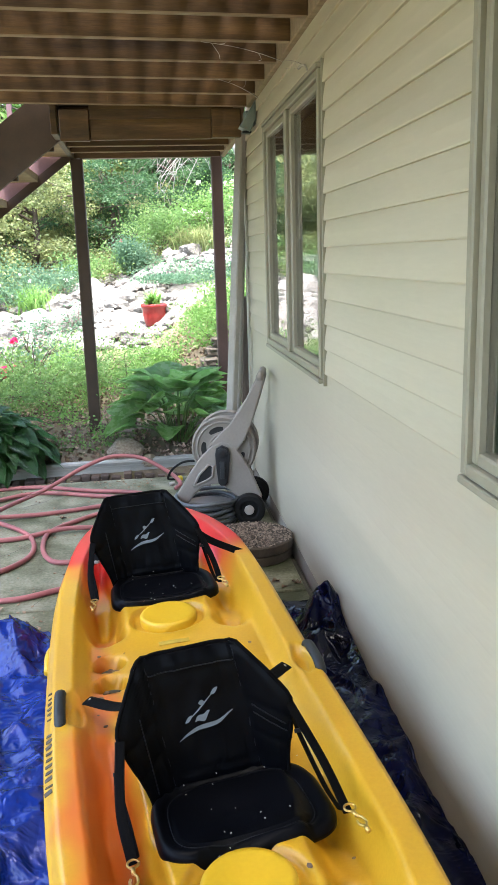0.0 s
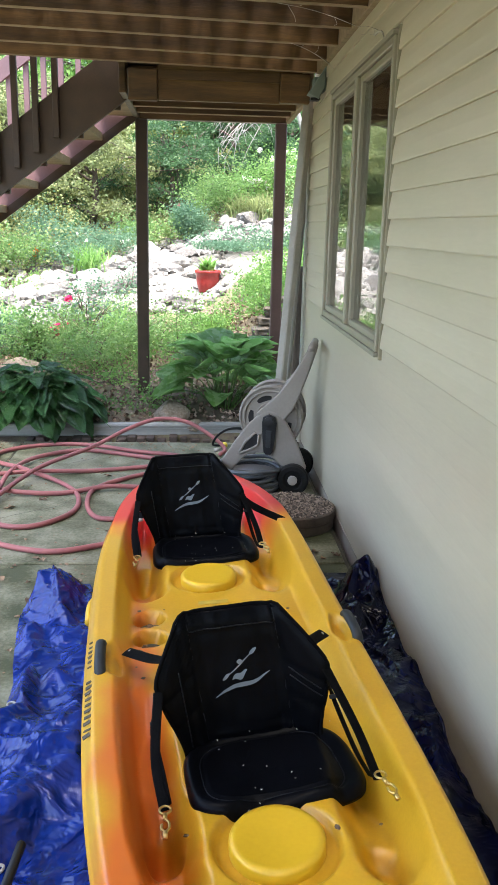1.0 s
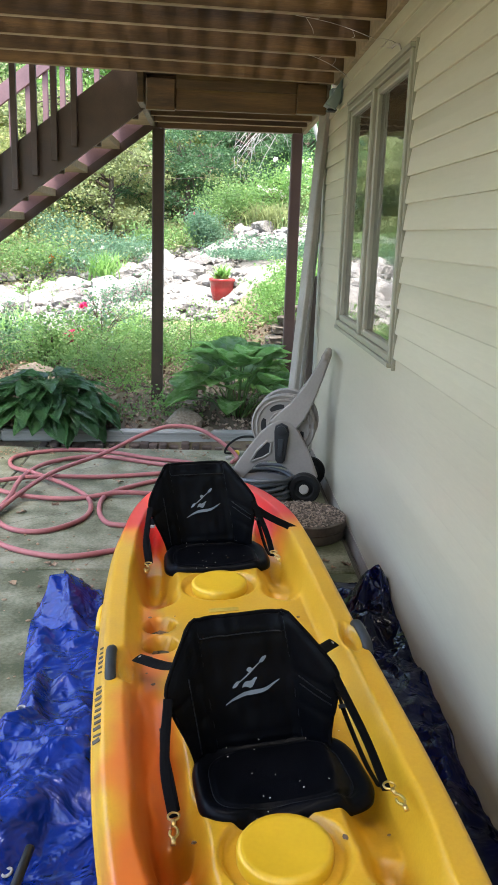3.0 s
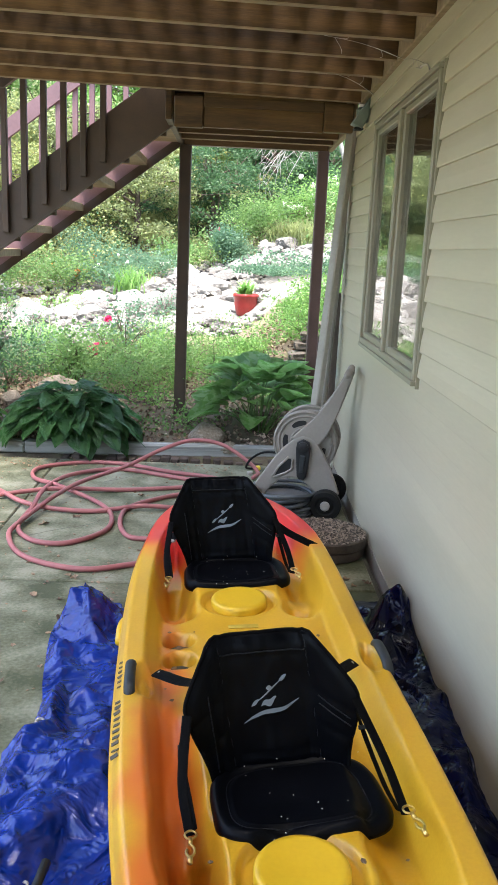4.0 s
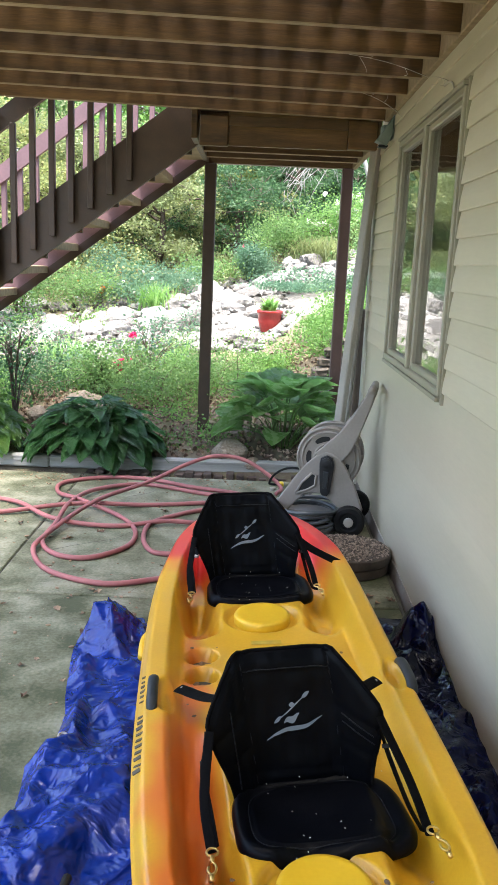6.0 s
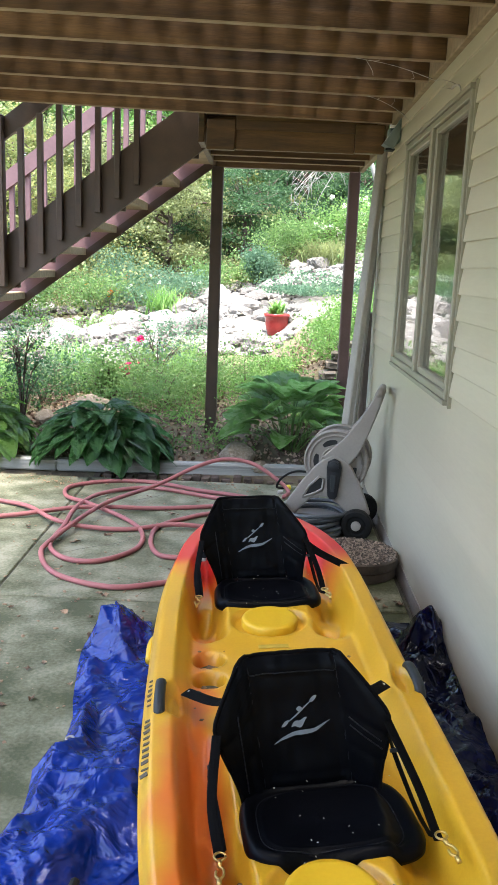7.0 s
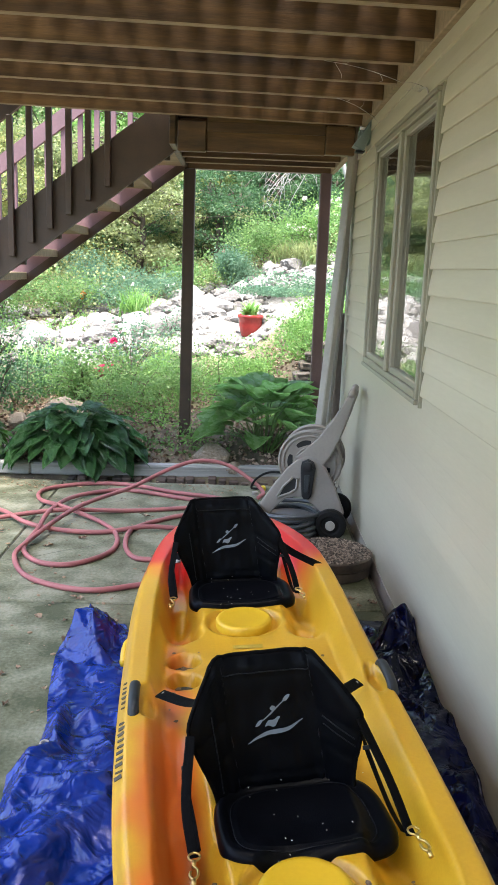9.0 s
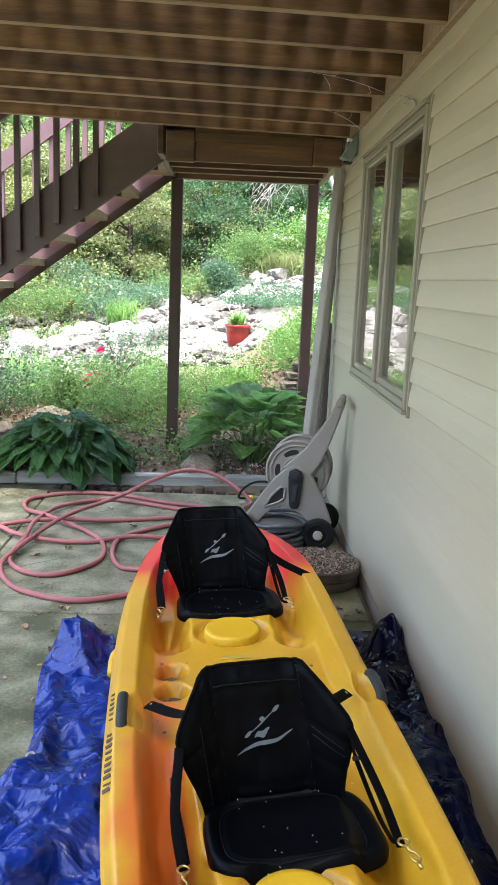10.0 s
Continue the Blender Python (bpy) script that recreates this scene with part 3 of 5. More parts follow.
for k in range(12):
    zt = 2.51 - 0.178 * (k + 1)
    x1 = -1.21 - 0.241 * k
    part("tread", box(x1 - 0.265, x1, 5.722, 6.583, zt - 0.055, zt, 0.005), LITWOOD, stair)
    part("tread_cleat", box(x1 - 0.25, x1 - 0.03, 5.722, 5.76, zt - 0.12, zt - 0.056, 0.004), STAIN, stair)
for y0, y1, mt, first in ((5.64, 5.678, STAIN, -1.64), (6.642, 6.68, SUNSTAIN, -1.5)):
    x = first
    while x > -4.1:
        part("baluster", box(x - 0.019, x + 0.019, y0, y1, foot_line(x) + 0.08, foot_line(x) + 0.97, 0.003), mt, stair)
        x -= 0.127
part("handrail", raked(-4.2, -1.2, 0.97, 1.11, 5.645, 5.685), STAIN, stair)
part("handrail", raked(-4.2, -1.2, 0.95, 1.09, 6.62, 6.66), SUNSTAIN, stair, "handrail in sunlit-toned stain")
part("newel", box(-2.60, -2.50, 5.58, 5.64, 1.33, 2.42, 0.005), STAIN, stair)

# ---- fixtures on the house ----
lamp = empty("flood_light", "grey-green triangular metal light hood fixed under the deck", "light fixture", pose(0, 5.08, 0))
part("hood", slab([(-0.018, 2.395), (-0.112, 2.256), (-0.05, 2.228), (-0.018, 2.29)], 0.10, m=pose(0, 0, 0), bevel=0.006), FLOOD, lamp)
part("mount", box(-0.0175, -0.0145, 0.0, 0.11, 2.27, 2.40, 0), FLOOD, lamp)
part("lens", box(-0.095, -0.04, 0.02, 0.085, 2.222, 2.236, 0.004), GREYPL, lamp)
part("socket_box", box(-0.065, -0.016, 0.16, 0.22, 2.29, 2.37, 0.01), FLOOD, lamp)

spout = empty("downspout_lengths", "pale grey metal downspout lengths leaning at the house corner", "downspout")
for k, (x0, y0, x1, y1, w, zt) in enumerate(((-0.205, 5.52, -0.035, 5.64, 0.035, 2.31), (-0.145, 5.62, 0.0, 5.77, 0.022, 2.24))):
    a, b = Vector((x0, y0, 0.0)), Vector((x1, y1, zt))
    d = (b - a).normalized()
    bm = bmesh.new()
    box(-w, w, -w * 0.7, w * 0.7, 0, (b - a).length, 0.008, bm)
    for s in (-0.5, 0.0, 0.5):
        box(s * w - 0.004, s * w + 0.004, -w * 0.7 - 0.004, -w * 0.7 - 0.0005, 0, (b - a).length, 0, bm)
    part("downspout", bm, METAL, spout, m=Matrix.Translation(a) @ d.to_track_quat("Z", "Y").to_matrix().to_4x4())
pl = empty("leaning_plank", "weathered brown board leaning beside the house corner", "board")
part("board", box(-0.05, 0.05, -0.015, 0.015, 0, 1.25, 0.006), BARK, pl, m=pose(-0.03, 5.86, 0.0, 3, 2, 0))

def cobweb_sheet(a, b, sag, width, seed):
    """A dusty film that sags between two ends, torn to rags along its lower edge."""
    web = empty("cobweb", "dusty grey cobweb sagging between joist and siding", "cobweb", group="cobwebs")
    a, b = Vector(a), Vector(b)
    bm = bmesh.new()
    n = 60
    prev = None
    for i in range(n + 1):
        t = i / n
        arc = math.sin(math.pi * t)
        p = a.lerp(b, t) + Vector((0, 0.012 * noise.noise((t * 3, seed, 0)), -sag * arc))
        w = width * (0.12 + 0.88 * t) * (0.8 + 0.3 * noise.noise((t * 3, seed, 5)))
        cur = [bm.verts.new(p + Vector((0, 0.6 * w * q, w * q * (0.6 - 0.5 * q)))) for q in (0.0, 0.25, 0.5, 0.75, 1.0)]
        if prev:
            for j in range(4):
                bm.faces.new((prev[j], cur[j], cur[j + 1], prev[j + 1]))
        prev = cur
    part("film", bm, WEBFILM, web, smooth=True)
    part("strand", tube([a.lerp(b, t) + Vector((0, 0, -sag * math.sin(math.pi * t))) for t in (j / 24 for j in range(25))], 0.0011, 5), WEB, web, smooth=True)
    rg = random.Random(seed)
    for j in range(3):
        t = 0.1 + 0.8 * rg.random()
        p = a.lerp(b, t) + Vector((0, 0, -sag * math.sin(math.pi * t)))
        q = p + Vector((rg.uniform(-0.05, 0.05), rg.uniform(-0.06, 0.06), rg.choice((-1, 1)) * rg.uniform(0.03, 0.08)))
        part("thread", tube(smooth_path([p, p.lerp(q, 0.5) + Vector((0.012, 0, -0.01)), q], 4), 0.0009, 4), WEB, web)


cobweb_sheet((-0.42, 3.78, 2.403), (-0.04, 4.04, 2.385), -0.012, 0.06, 1)
cobweb_sheet((-0.28, 4.53, 2.403), (-0.04, 4.78, 2.355), -0.012, 0.07, 2)
cobweb_sheet((-0.037, 4.03, 2.38), (-0.017, 3.60, 2.27), -0.01, 0.04, 5)
nest = empty("mud_nest", "small clay-coloured wasp mud streak on the siding", "nest")
part("streak", tube(smooth_path(((-0.018, 3.72, 2.285), (-0.02, 3.64, 2.28), (-0.02, 3.56, 2.262), (-0.018, 3.53, 2.235))), 0.006, 6, taper=0.003), WEB, nest, smooth=True)

# ---- kayak ----
KM = pose(-0.648, 2.30, 0.035, 0, -2.5, 4.8)
KL, KS = 1.9, 1.74


def half_width(s):
    if s > 0:
        return 0.405 * max(1 - (s / KS) ** 4, 0.0) ** 0.62
    return 0.405 * max(1 - abs(s / KL) ** 3.0, 0.0) ** 0.62


def bend(s):
    """Sideways bow of the hull towards both ends, shaped to fit the camera's view."""
    return 0.024 * s * s if s < 0 else 0.022 * min(s, 1.0) ** 2


def oval(x, s, cx, cs, rx, rs, soft=0.45):
    d = math.hypot((x - cx) / rx, (s - cs) / rs)
    return 1 - step(1 - soft, 1 + soft * 0.4, d)


def deck_z(x, s):
    """Height of the moulded top: gunwales, seat wells, leg wells, a console for each hatch."""
    hw = max(half_width(s), 1e-4)
    w = abs(x) / hw
    end = (abs(s) / KL) ** 4 if s < 0 else 0.0
    gun = 0.315 + 0.07 * end - 0.02 * step(1.0, 1.7, s) + 0.012 * math.cos(min(w, 1) * 1.5)
    inner = max(hw - 0.105, 0.02)
    wells = step(inner + 0.025, inner - 0.03, abs(x)) * step(-1.55, -1.3, s) * step(1.5, 1.3, s)
    z = gun - 0.07 * wells
    for hs in (-0.845, 0.48):
        seat = oval(x, s, 0, hs + 0.31, 0.25, 0.22, 0.75)
        z -= 0.035 * seat * wells
        for sx in (-1, 1):
            z -= (0.085 if sx < 0 else 0.055) * oval(x, s, sx * 0.226, hs + 0.06, 0.07, 0.2, 0.55)
            z -= (0.07 if sx < 0 else 0.04) * oval(x, s, sx * 0.238, hs + 0.33, 0.06, 0.27, 0.55)
            z -= 0.035 * oval(x, s, sx * 0.205, hs - 0.07, 0.055, 0.075, 0.5)
        ring = math.hypot(x, s - hs)
        z -= 0.022 * step(0.14, 0.122, ring)
    for sx in (-1,):
        for cs in (0.19, 0.062):
            z -= 0.06 * oval(x, s, sx * 0.215, cs, 0.052, 0.052, 0.16)
    z -= 0.07 * oval(x, s, -0.225, -0.735, 0.045, 0.075, 0.3)
    for sx, cs in ((-1, -0.145), (1, -0.085)):
        z -= 0.03 * oval(x, s, sx * (hw - (0.085 if sx < 0 else 0.062)), cs, 0.026, 0.085, 0.5)
    return z - 0.05 * step(0.9, 1.0, w) ** 2


def kayak():
    k = empty("kayak", "yellow and orange two-seat kayak with red stern, on a tarp", "kayak", KM)
    bm = bmesh.new()
    ns, nw, nb = 420, 160, 18
    rows = []
    for i in range(ns + 1):
        s = -KL * 0.999 + (KL + KS) * 0.999 * i / ns
        hw = half_width(s)
        row = [bm.verts.new((hw * (2 * j / nw - 1) + bend(s), s, deck_z(hw * (2 * j / nw - 1), s))) for j in range(nw + 1)]
        zr = deck_z(hw, s)
        zb = 0.0 + 0.22 * (abs(s) / KL) ** 4
        for j in range(1, nb):
            a = math.pi * j / nb
            c, q = math.cos(a), math.sin(a)
            x = hw * math.copysign(abs(c) ** 0.45, c) * (1.015 - 0.12 * q)
            row.append(bm.verts.new((x + bend(s), s, zr - (zr - zb) * q ** 0.7)))
        rows.append(row)
    n = len(rows[0])
    for a, b in zip(rows, rows[1:]):
        for j in range(n):
            bm.faces.new((a[j], b[j], b[(j + 1) % n], a[(j + 1) % n]))
    bm.faces.new(rows[0])
    bm.faces.new(rows[-1][::-1])
    bmesh.ops.recalc_face_normals(bm, faces=bm.faces)
    hull = part("hull", bm, KAYAK, k, smooth=True)
    for hs in (-0.845, 0.48):
        z0 = deck_z(0, hs) - 0.002
        lid = lathe([(0.0985, -0.01), (0.1, 0.0), (0.1, 0.026), (0.096, 0.032), (0.085, 0.034), (0.08, 0.033), (0.001, 0.034)], 48, m=pose(bend(hs), hs, z0))
        part("hatch_lid", lid, YELLOWKAYAK, k, "round yellow hatch lid", smooth=True)
    part("sticker", box(-0.05, 0.05, 0.05, 0.075, 0, 0.0012, 0, m=pose(0.0, 0.2, deck_z(0.0, 0.25) + 0.001)), INKBAR, k, "small worn information sticker")
    for sx, cs in ((-1, -0.145), (1, -0.085)):
        x = sx * (half_width(cs) - (0.05 if sx < 0 else 0.028))
        z = deck_z(x, cs)
        h = part("grab_handle", tube(smooth_path([(x, cs - 0.085, z - 0.014), (x, cs - 0.06, z + 0.012), (x, cs, z + 0.018), (x, cs + 0.06, z + 0.012), (x, cs + 0.085, z - 0.014)]), 0.0155, 10, flat=0.8), GREYPL, k, "dark grey rubber carry handle", smooth=True)
        for q in (-0.082, 0.082):
            part("handle_rivet", lathe([(0.005, -0.012), (0.005, 0.001), (0.003, 0.002)], 10, m=pose(x - sx * 0.006, cs + q, z + 0.004)), GREYPL, h)
    # lettering along the side cannot be read: bars of its size
    rg = random.Random(2)
    s = -0.50
    while s < -0.03:
        if not -0.24 < s < -0.2:
            x = -half_width(s) * 0.99
            part("side_mark", box(-0.001, 0.001, 0, rg.uniform(0.007, 0.014), -0.010, 0.010, 0, m=pose(x * 0.955, s, deck_z(x * 0.955, s) + 0.0012, 0, 62, rg.uniform(-12, 12))), INK, k)
        s += 0.027
    part("paddle_rest", tube(smooth_path([(-half_width(0.4) - 0.01, 0.30, 0.2), (-half_width(0.4) - 0.008, 0.37, 0.215), (-half_width(0.4) - 0.004, 0.45, 0.2), (-half_width(0.4) + 0.02, 0.5, 0.2)]), 0.014, 8), YELLOWKAYAK, k, "yellow moulded paddle rest", smooth=True)
    for cs in (0.19, 0.062):
        part("cup_dirt", lathe([(0.036, -0.01), (0.04, 0.004), (0.03, 0.010), (0.001, 0.006)], 20, m=pose(-0.215, cs, deck_z(-0.215, cs) + 0.014)), JOINT, k, "dark wet dirt in the cup holder")
        for j in range(9):
            me = bmesh.new()
            bmesh.ops.create_icosphere(me, subdivisions=1, radius=0.010)
            for v in me.verts:
                v.co.z *= 0.3
            x, s = -0.215 + rg.uniform(-0.03, 0.03), cs + rg.uniform(-0.022, 0.022)
            part("leaf_scrap", me, DEADLEAF, k, m=pose(x, s, deck_z(-0.215, cs) + 0.025, rg.uniform(-20, 20), 0, rg.uniform(0, 180)))
    rg = random.Random(8)
    for j in range(26):
        x, s = rg.uniform(-0.3, 0.3), rg.uniform(-1.2, 0.3)
        me = bmesh.new()
        bmesh.ops.create_icosphere(me, subdivisions=1, radius=rg.uniform(0.003, 0.008))
        for v in me.verts:
            v.co.z *= 0.3
            v.co.x *= rg.uniform(0.6, 1.6)
        part("dirt_speck", me, DEADLEAF, k, m=pose(x, s, deck_z(x, s) + 0.001, 0, 0, rg.uniform(0, 180)))
    return k


YELLOWKAYAK = mat("hatch_plastic", [(0.52, 0.305, 0.008), (0.62, 0.375, 0.014)], 0.42, 3, 90, 0.06)
INKBAR = mat("faded_sticker", [(0.3, 0.2, 0.03), (0.5, 0.34, 0.04)], 0.6, 30, 90, 0.05)
the_kayak = kayak()


# ---- kayak seats ----
def back_half(v):
    """Half width of the backrest at the height v."""
    if v < 0.21:
        return 0.168 + 0.042 * step(0, 0.21, v)
    return 0.21 - 0.10 * ((v - 0.21) / 0.145) ** 1.15


def seat_clip(parent, p, heading):
    d = Vector((0.12 * heading, -1, 0.0)).normalized()
    m = Matrix.Translation(p) @ (-d).to_track_quat("Y", "Z").to_matrix().to_4x4() @ Matrix.Scale(0.95, 4)
    bm = bmesh.new()
    ring = [(0.013 * math.cos(a), 0.013 * math.sin(a), 0) for a in (2 * math.pi * j / 14 for j in range(15))]
    tube(ring, 0.0028, 6, bm)
    tube([(0, -0.013, 0), (0, -0.03, 0)], 0.005, 8, bm)
    hook = smooth_path([(0, -0.03, 0), (0.008, -0.04, 0), (0.009, -0.058, 0), (0, -0.068, 0), (-0.008, -0.058, 0), (-0.007, -0.045, 0)], 4)
    tube(hook, 0.0032, 6, bm)
    tube([(0, -0.07, 0.0), (0, -0.083, -0.004)], 0.006, 8, bm)
    bmesh.ops.transform(bm, matrix=m, verts=bm.verts)
    return part("snap_hook", bm, BRASS, parent, "brass snap hook", smooth=True)


def kayak_seat(m, ends):
    s = new("seat")
    tagged(s, "black padded nylon seat with straps and brass hooks")
    s.parent = the_kayak
    s.matrix_basis = m
    nu, nv, th = 44, 40, 0.03

    def face(u, v, back):
        h = back_half(v)
        x = u * h
        bow = -0.075 * max(0.0, abs(x) - 0.09) / 0.12 if abs(x) > 0.09 else 0.0
        y = 0.045 + 0.16 * v + bow
        edge = 1 - step(0.86, 1.0, abs(u)) - step(0.31, 0.34, v) - step(0.03, 0.0, v)
        puff = 0.009 * max(edge, 0.0)
        for seam in (-0.108, 0.108, -0.135):
            puff -= 0.009 * math.exp(-((x - seam) / 0.005) ** 2)
        if abs(x) < 0.108:
            puff -= 0.004 * math.exp(-((v - 0.285) / 0.004) ** 2) + 0.003 * math.exp(-((v - 0.045) / 0.004) ** 2)
        else:
            puff -= 0.004 * math.exp(-((v - 0.2 + 0.5 * (abs(x) - 0.108)) / 0.006) ** 2) + 0.004 * math.exp(-((v - 0.12 + 0.5 * (abs(x) - 0.108)) / 0.006) ** 2)
        puff += 0.003 * noise.noise((x * 12, v * 9, 3.0)) + 0.0035 * noise.noise((x * 38, v * 16, 7.0))
        x -= 0.12 * v
        return Vector((x, y - puff if not back else y + th * max(edge, 0.15) * 0.6, 0.004 + v))

    bm = bmesh.new()
    rows = [[[bm.verts.new(face(2 * i / nu - 1, 0.34 * j / nv, b)) for i in range(nu + 1)] for j in range(nv + 1)] for b in (0, 1)]
    for b, q in enumerate(rows):
        for j in range(nv):
            for i in range(nu):
                f = (q[j][i], q[j][i + 1], q[j + 1][i + 1], q[j + 1][i])
                bm.faces.new(f if not b else f[::-1])
    f0, f1 = rows
    rim = [(0, i) for i in range(nu)] + [(j, nu) for j in range(nv)] + [(nv, i) for i in range(nu, 0, -1)] + [(j, 0) for j in range(nv, 0, -1)]
    for (j, i), (j2, i2) in zip(rim, rim[1:] + rim[:1]):
        bm.faces.new((f0[j2][i2], f0[j][i], f1[j][i], f1[j2][i2]))
    back = part("backrest", bm, FABRIC, s, smooth=True)
    edge = [face(u, v, 0) + Vector((0, 0.004, 0)) for u, v in [(-1, 0.34 * j / 20) for j in range(21)] + [(2 * i / 20 - 1, 0.34) for i in range(1, 20)] + [(1, 0.34 * j / 20) for j in range(20, -1, -1)]]
    part("piping", tube(edge, 0.0055, 6), STRAP, s, smooth=True)

    # printed mark: a plain swoosh and a bar
    def print_strip(pts, w0, name="mark"):
        bm = bmesh.new()
        prev = None
        n = len(pts)
        for j, (x, v) in enumerate(pts):
            w = w0 * math.sin(math.pi * (j + 0.15) / (n - 0.7)) + 0.0008
            p = [face((x) / back_half(v + e), v + e, 0) + Vector((0, -0.0035, 0)) for e in (-w, w)]
            cur = [bm.verts.new(q) for q in p]
            if prev:
                bm.faces.new((prev[0], cur[0], cur[1], prev[1]))
            prev = cur
        part(name, bm, PRINT, s, "grey printed mark")

    sw = [(-0.07 + 0.0045 * j, 0.125 + 0.05 * step(0, 1, j / 32) + 0.010 * math.sin(j / 32 * 6.3)) for j in range(33)]
    print_strip([(x, v) for x, v in sw], 0.0048)
    print_strip([(-0.022 + 0.005 * j, 0.165 + 0.006 * j * 0.35 + 0.004 * math.sin(j)) for j in range(9)], 0.008)
    print_strip([(-0.028 + 0.0048 * j, 0.178 + 0.0036 * j) for j in range(14)], 0.0016)
    print_strip([(0.03 + 0.004 * j, 0.223 + 0.003 * j) for j in range(6)], 0.0055)
    print_strip([(-0.046 + 0.004 * j, 0.166 + 0.003 * j) for j in range(6)], 0.0045)
    print_strip([(-0.004 + 0.003 * j, 0.208) for j in range(6)], 0.006)

    # cushion
    def pad_outline(a):
        c, q = math.cos(a), math.sin(a)
        x = 0.016 + 0.204 * math.copysign(abs(c) ** 0.45, c) * (1.0 - 0.12 * (q > 0) * abs(q) + 0.06 * (q < 0) * abs(q))
        y = -0.088 + 0.15 * math.copysign(abs(q) ** 0.5, q)
        return x, y

    bm = bmesh.new()
    na, nr = 96, 24
    top, bot = [], []
    for r in range(nr + 1):
        f = r / nr
        ring = []
        for j in range(na):
            a = 2 * math.pi * j / na
            x, y = pad_outline(a)
            x, y = x * f, -0.088 + (y + 0.088) * f
            h = 0.016 * (1 - step(0.94, 1.0, f)) - 0.008 * math.exp(-((f - 0.8) / 0.03) ** 2) - 0.008 * (1 - f) + 0.004 * noise.noise((x * 9, y * 9, 1.0))
            p = m @ Vector((x, y, 0))
            rest = max(0.0, deck_z(p.x - bend(p.y), p.y) + 0.003 - p.z)
            ring.append(bm.verts.new((x, y, 0.004 + h + max(rest, 0.10 * max(0, abs(x) - 0.15) + 0.05 * max(0.0, -y - 0.24)))))
        top.append(ring)
    for r0, r1 in zip(top, top[1:]):
        for j in range(na):
            if r0 is not top[0]:
                bm.faces.new((r0[j], r1[j], r1[(j + 1) % na], r0[(j + 1) % na]))
            else:
                bm.faces.new((r0[j], r1[j], r1[(j + 1) % na]))
    low = [bm.verts.new((v.co.x, v.co.y, -0.004)) for v in top[-1]]
    for j in range(na):
        bm.faces.new((top[-1][j], low[j], low[(j + 1) % na], top[-1][(j + 1) % na]))
    bm.faces.new(low[::-1])
    bmesh.ops.remove_doubles(bm, verts=top[0], dist=0.0005)
    bmesh.ops.recalc_face_normals(bm, faces=bm.faces)
    stitch = [v.co + Vector((0, 0, 0.001)) for v in top[19]]
    part("cushion", bm, FABRIC, s, smooth=True)
    part("cushion_seam", tube(stitch + stitch[:1], 0.0015, 5), SEAM, s, smooth=True)
    for run in (((-0.108, 0.02), (-0.108, 0.33)), ((0.108, 0.02), (0.108, 0.33)), ((-0.106, 0.298), (0.106, 0.298)), ((0.12, 0.185), (0.185, 0.14)), ((0.12, 0.165), (0.185, 0.12)), ((-0.15, 0.03), (-0.15, 0.22))):
        (xa, va), (xb, vb) = run
        line = [(xa + (xb - xa) * t / 24, va + (vb - va) * t / 24) for t in range(25)]
        part("back_seam", tube([face(x / back_half(v), v, 0) + Vector((0, -0.0008, 0)) for x, v in line], 0.0016, 5), SEAM, s, smooth=True)
    # straps
    for sx in (-1, 1):
        a = Vector((sx * 0.205 - 0.025, 0.0, 0.2))
        clip = Vector((0.218, -0.255, 0.066) if sx > 0 else (-0.248, -0.21, 0.045))
        mid = a.lerp(clip, 0.5) + Vector((sx * 0.014, 0, -0.02))
        st = part("front_strap", tube(smooth_path([a, mid, clip], 8), 0.0115, 8, flat=0.14, up=(sx * 0.15, -0.55, 0.8)), STRAP, s)
        seat_clip(s, clip + Vector((0, -0.012, 0.022 if sx > 0 else 0.012)), sx)
        part("strap_tail", tube(smooth_path([a + Vector((sx * 0.002, 0.0, -0.03)), a + Vector((sx * 0.018, -0.02, -0.09)), a.lerp(clip, 0.6) + Vector((0, 0, -0.05)), clip + Vector((-sx * 0.01, 0.02, -0.004))], 6), 0.009, 8, flat=0.16, up=(sx * 0.5, -0.4, 0.75)), STRAP, s)
        part("slide_buckle", box(-0.011, 0.011, -0.005, 0.005, -0.003, 0.003, 0.001, m=Matrix.Translation(a + Vector((sx * 0.014, -0.016, -0.07))) @ pose(0, 0, 0, 60, 0, 0)), BLACKPL, s)
        end = Vector(ends[0 if sx < 0 else 1])
        b0 = Vector((sx * 0.14 - 0.02, 0.13, 0.205))
        rs = part("rear_strap", tube(smooth_path([b0, b0.lerp(end, 0.5) + Vector((0, 0, -0.012)), end + Vector((sx * 0.016, 0.012, 0.0))], 6), 0.0175, 8, flat=0.12, up=(0, -0.5, 0.85)), STRAP, s)
        part("stud", lathe([(0.011, -0.004), (0.011, 0.004), (0.006, 0.006)], 14, m=Matrix.Translation(end + Vector((0, 0, 0.002)))), METAL, s, "steel stud")
    rg = random.Random(5)
    for j in range(17):
        x, y = rg.gauss(0.0, 0.08), rg.uniform(-0.24, 0.045)
        part("crumb", box(-0.0018, 0.0018, -0.0008, 0.0008, 0, 0.001, 0, m=pose(x, y, 0.031, 0, rg.uniform(-20, 20), rg.uniform(0, 180))), WHITE_TRIM, s)
    return s


kayak_seat(KM.inverted() @ pose(-0.59, 1.80, 0.262, 0, -3, 9.0), ((-0.265, 0.405, 0.085), (0.276, 0.36, 0.085)))
kayak_seat(KM.inverted() @ pose(-0.728, 3.15, 0.266, 0, -3, 5.0), ((-0.225, 0.12, 0.075), (0.335, -0.03, 0.075)))


# ---- tarps ----
FOLDS = []
fold_rng = random.Random(77)
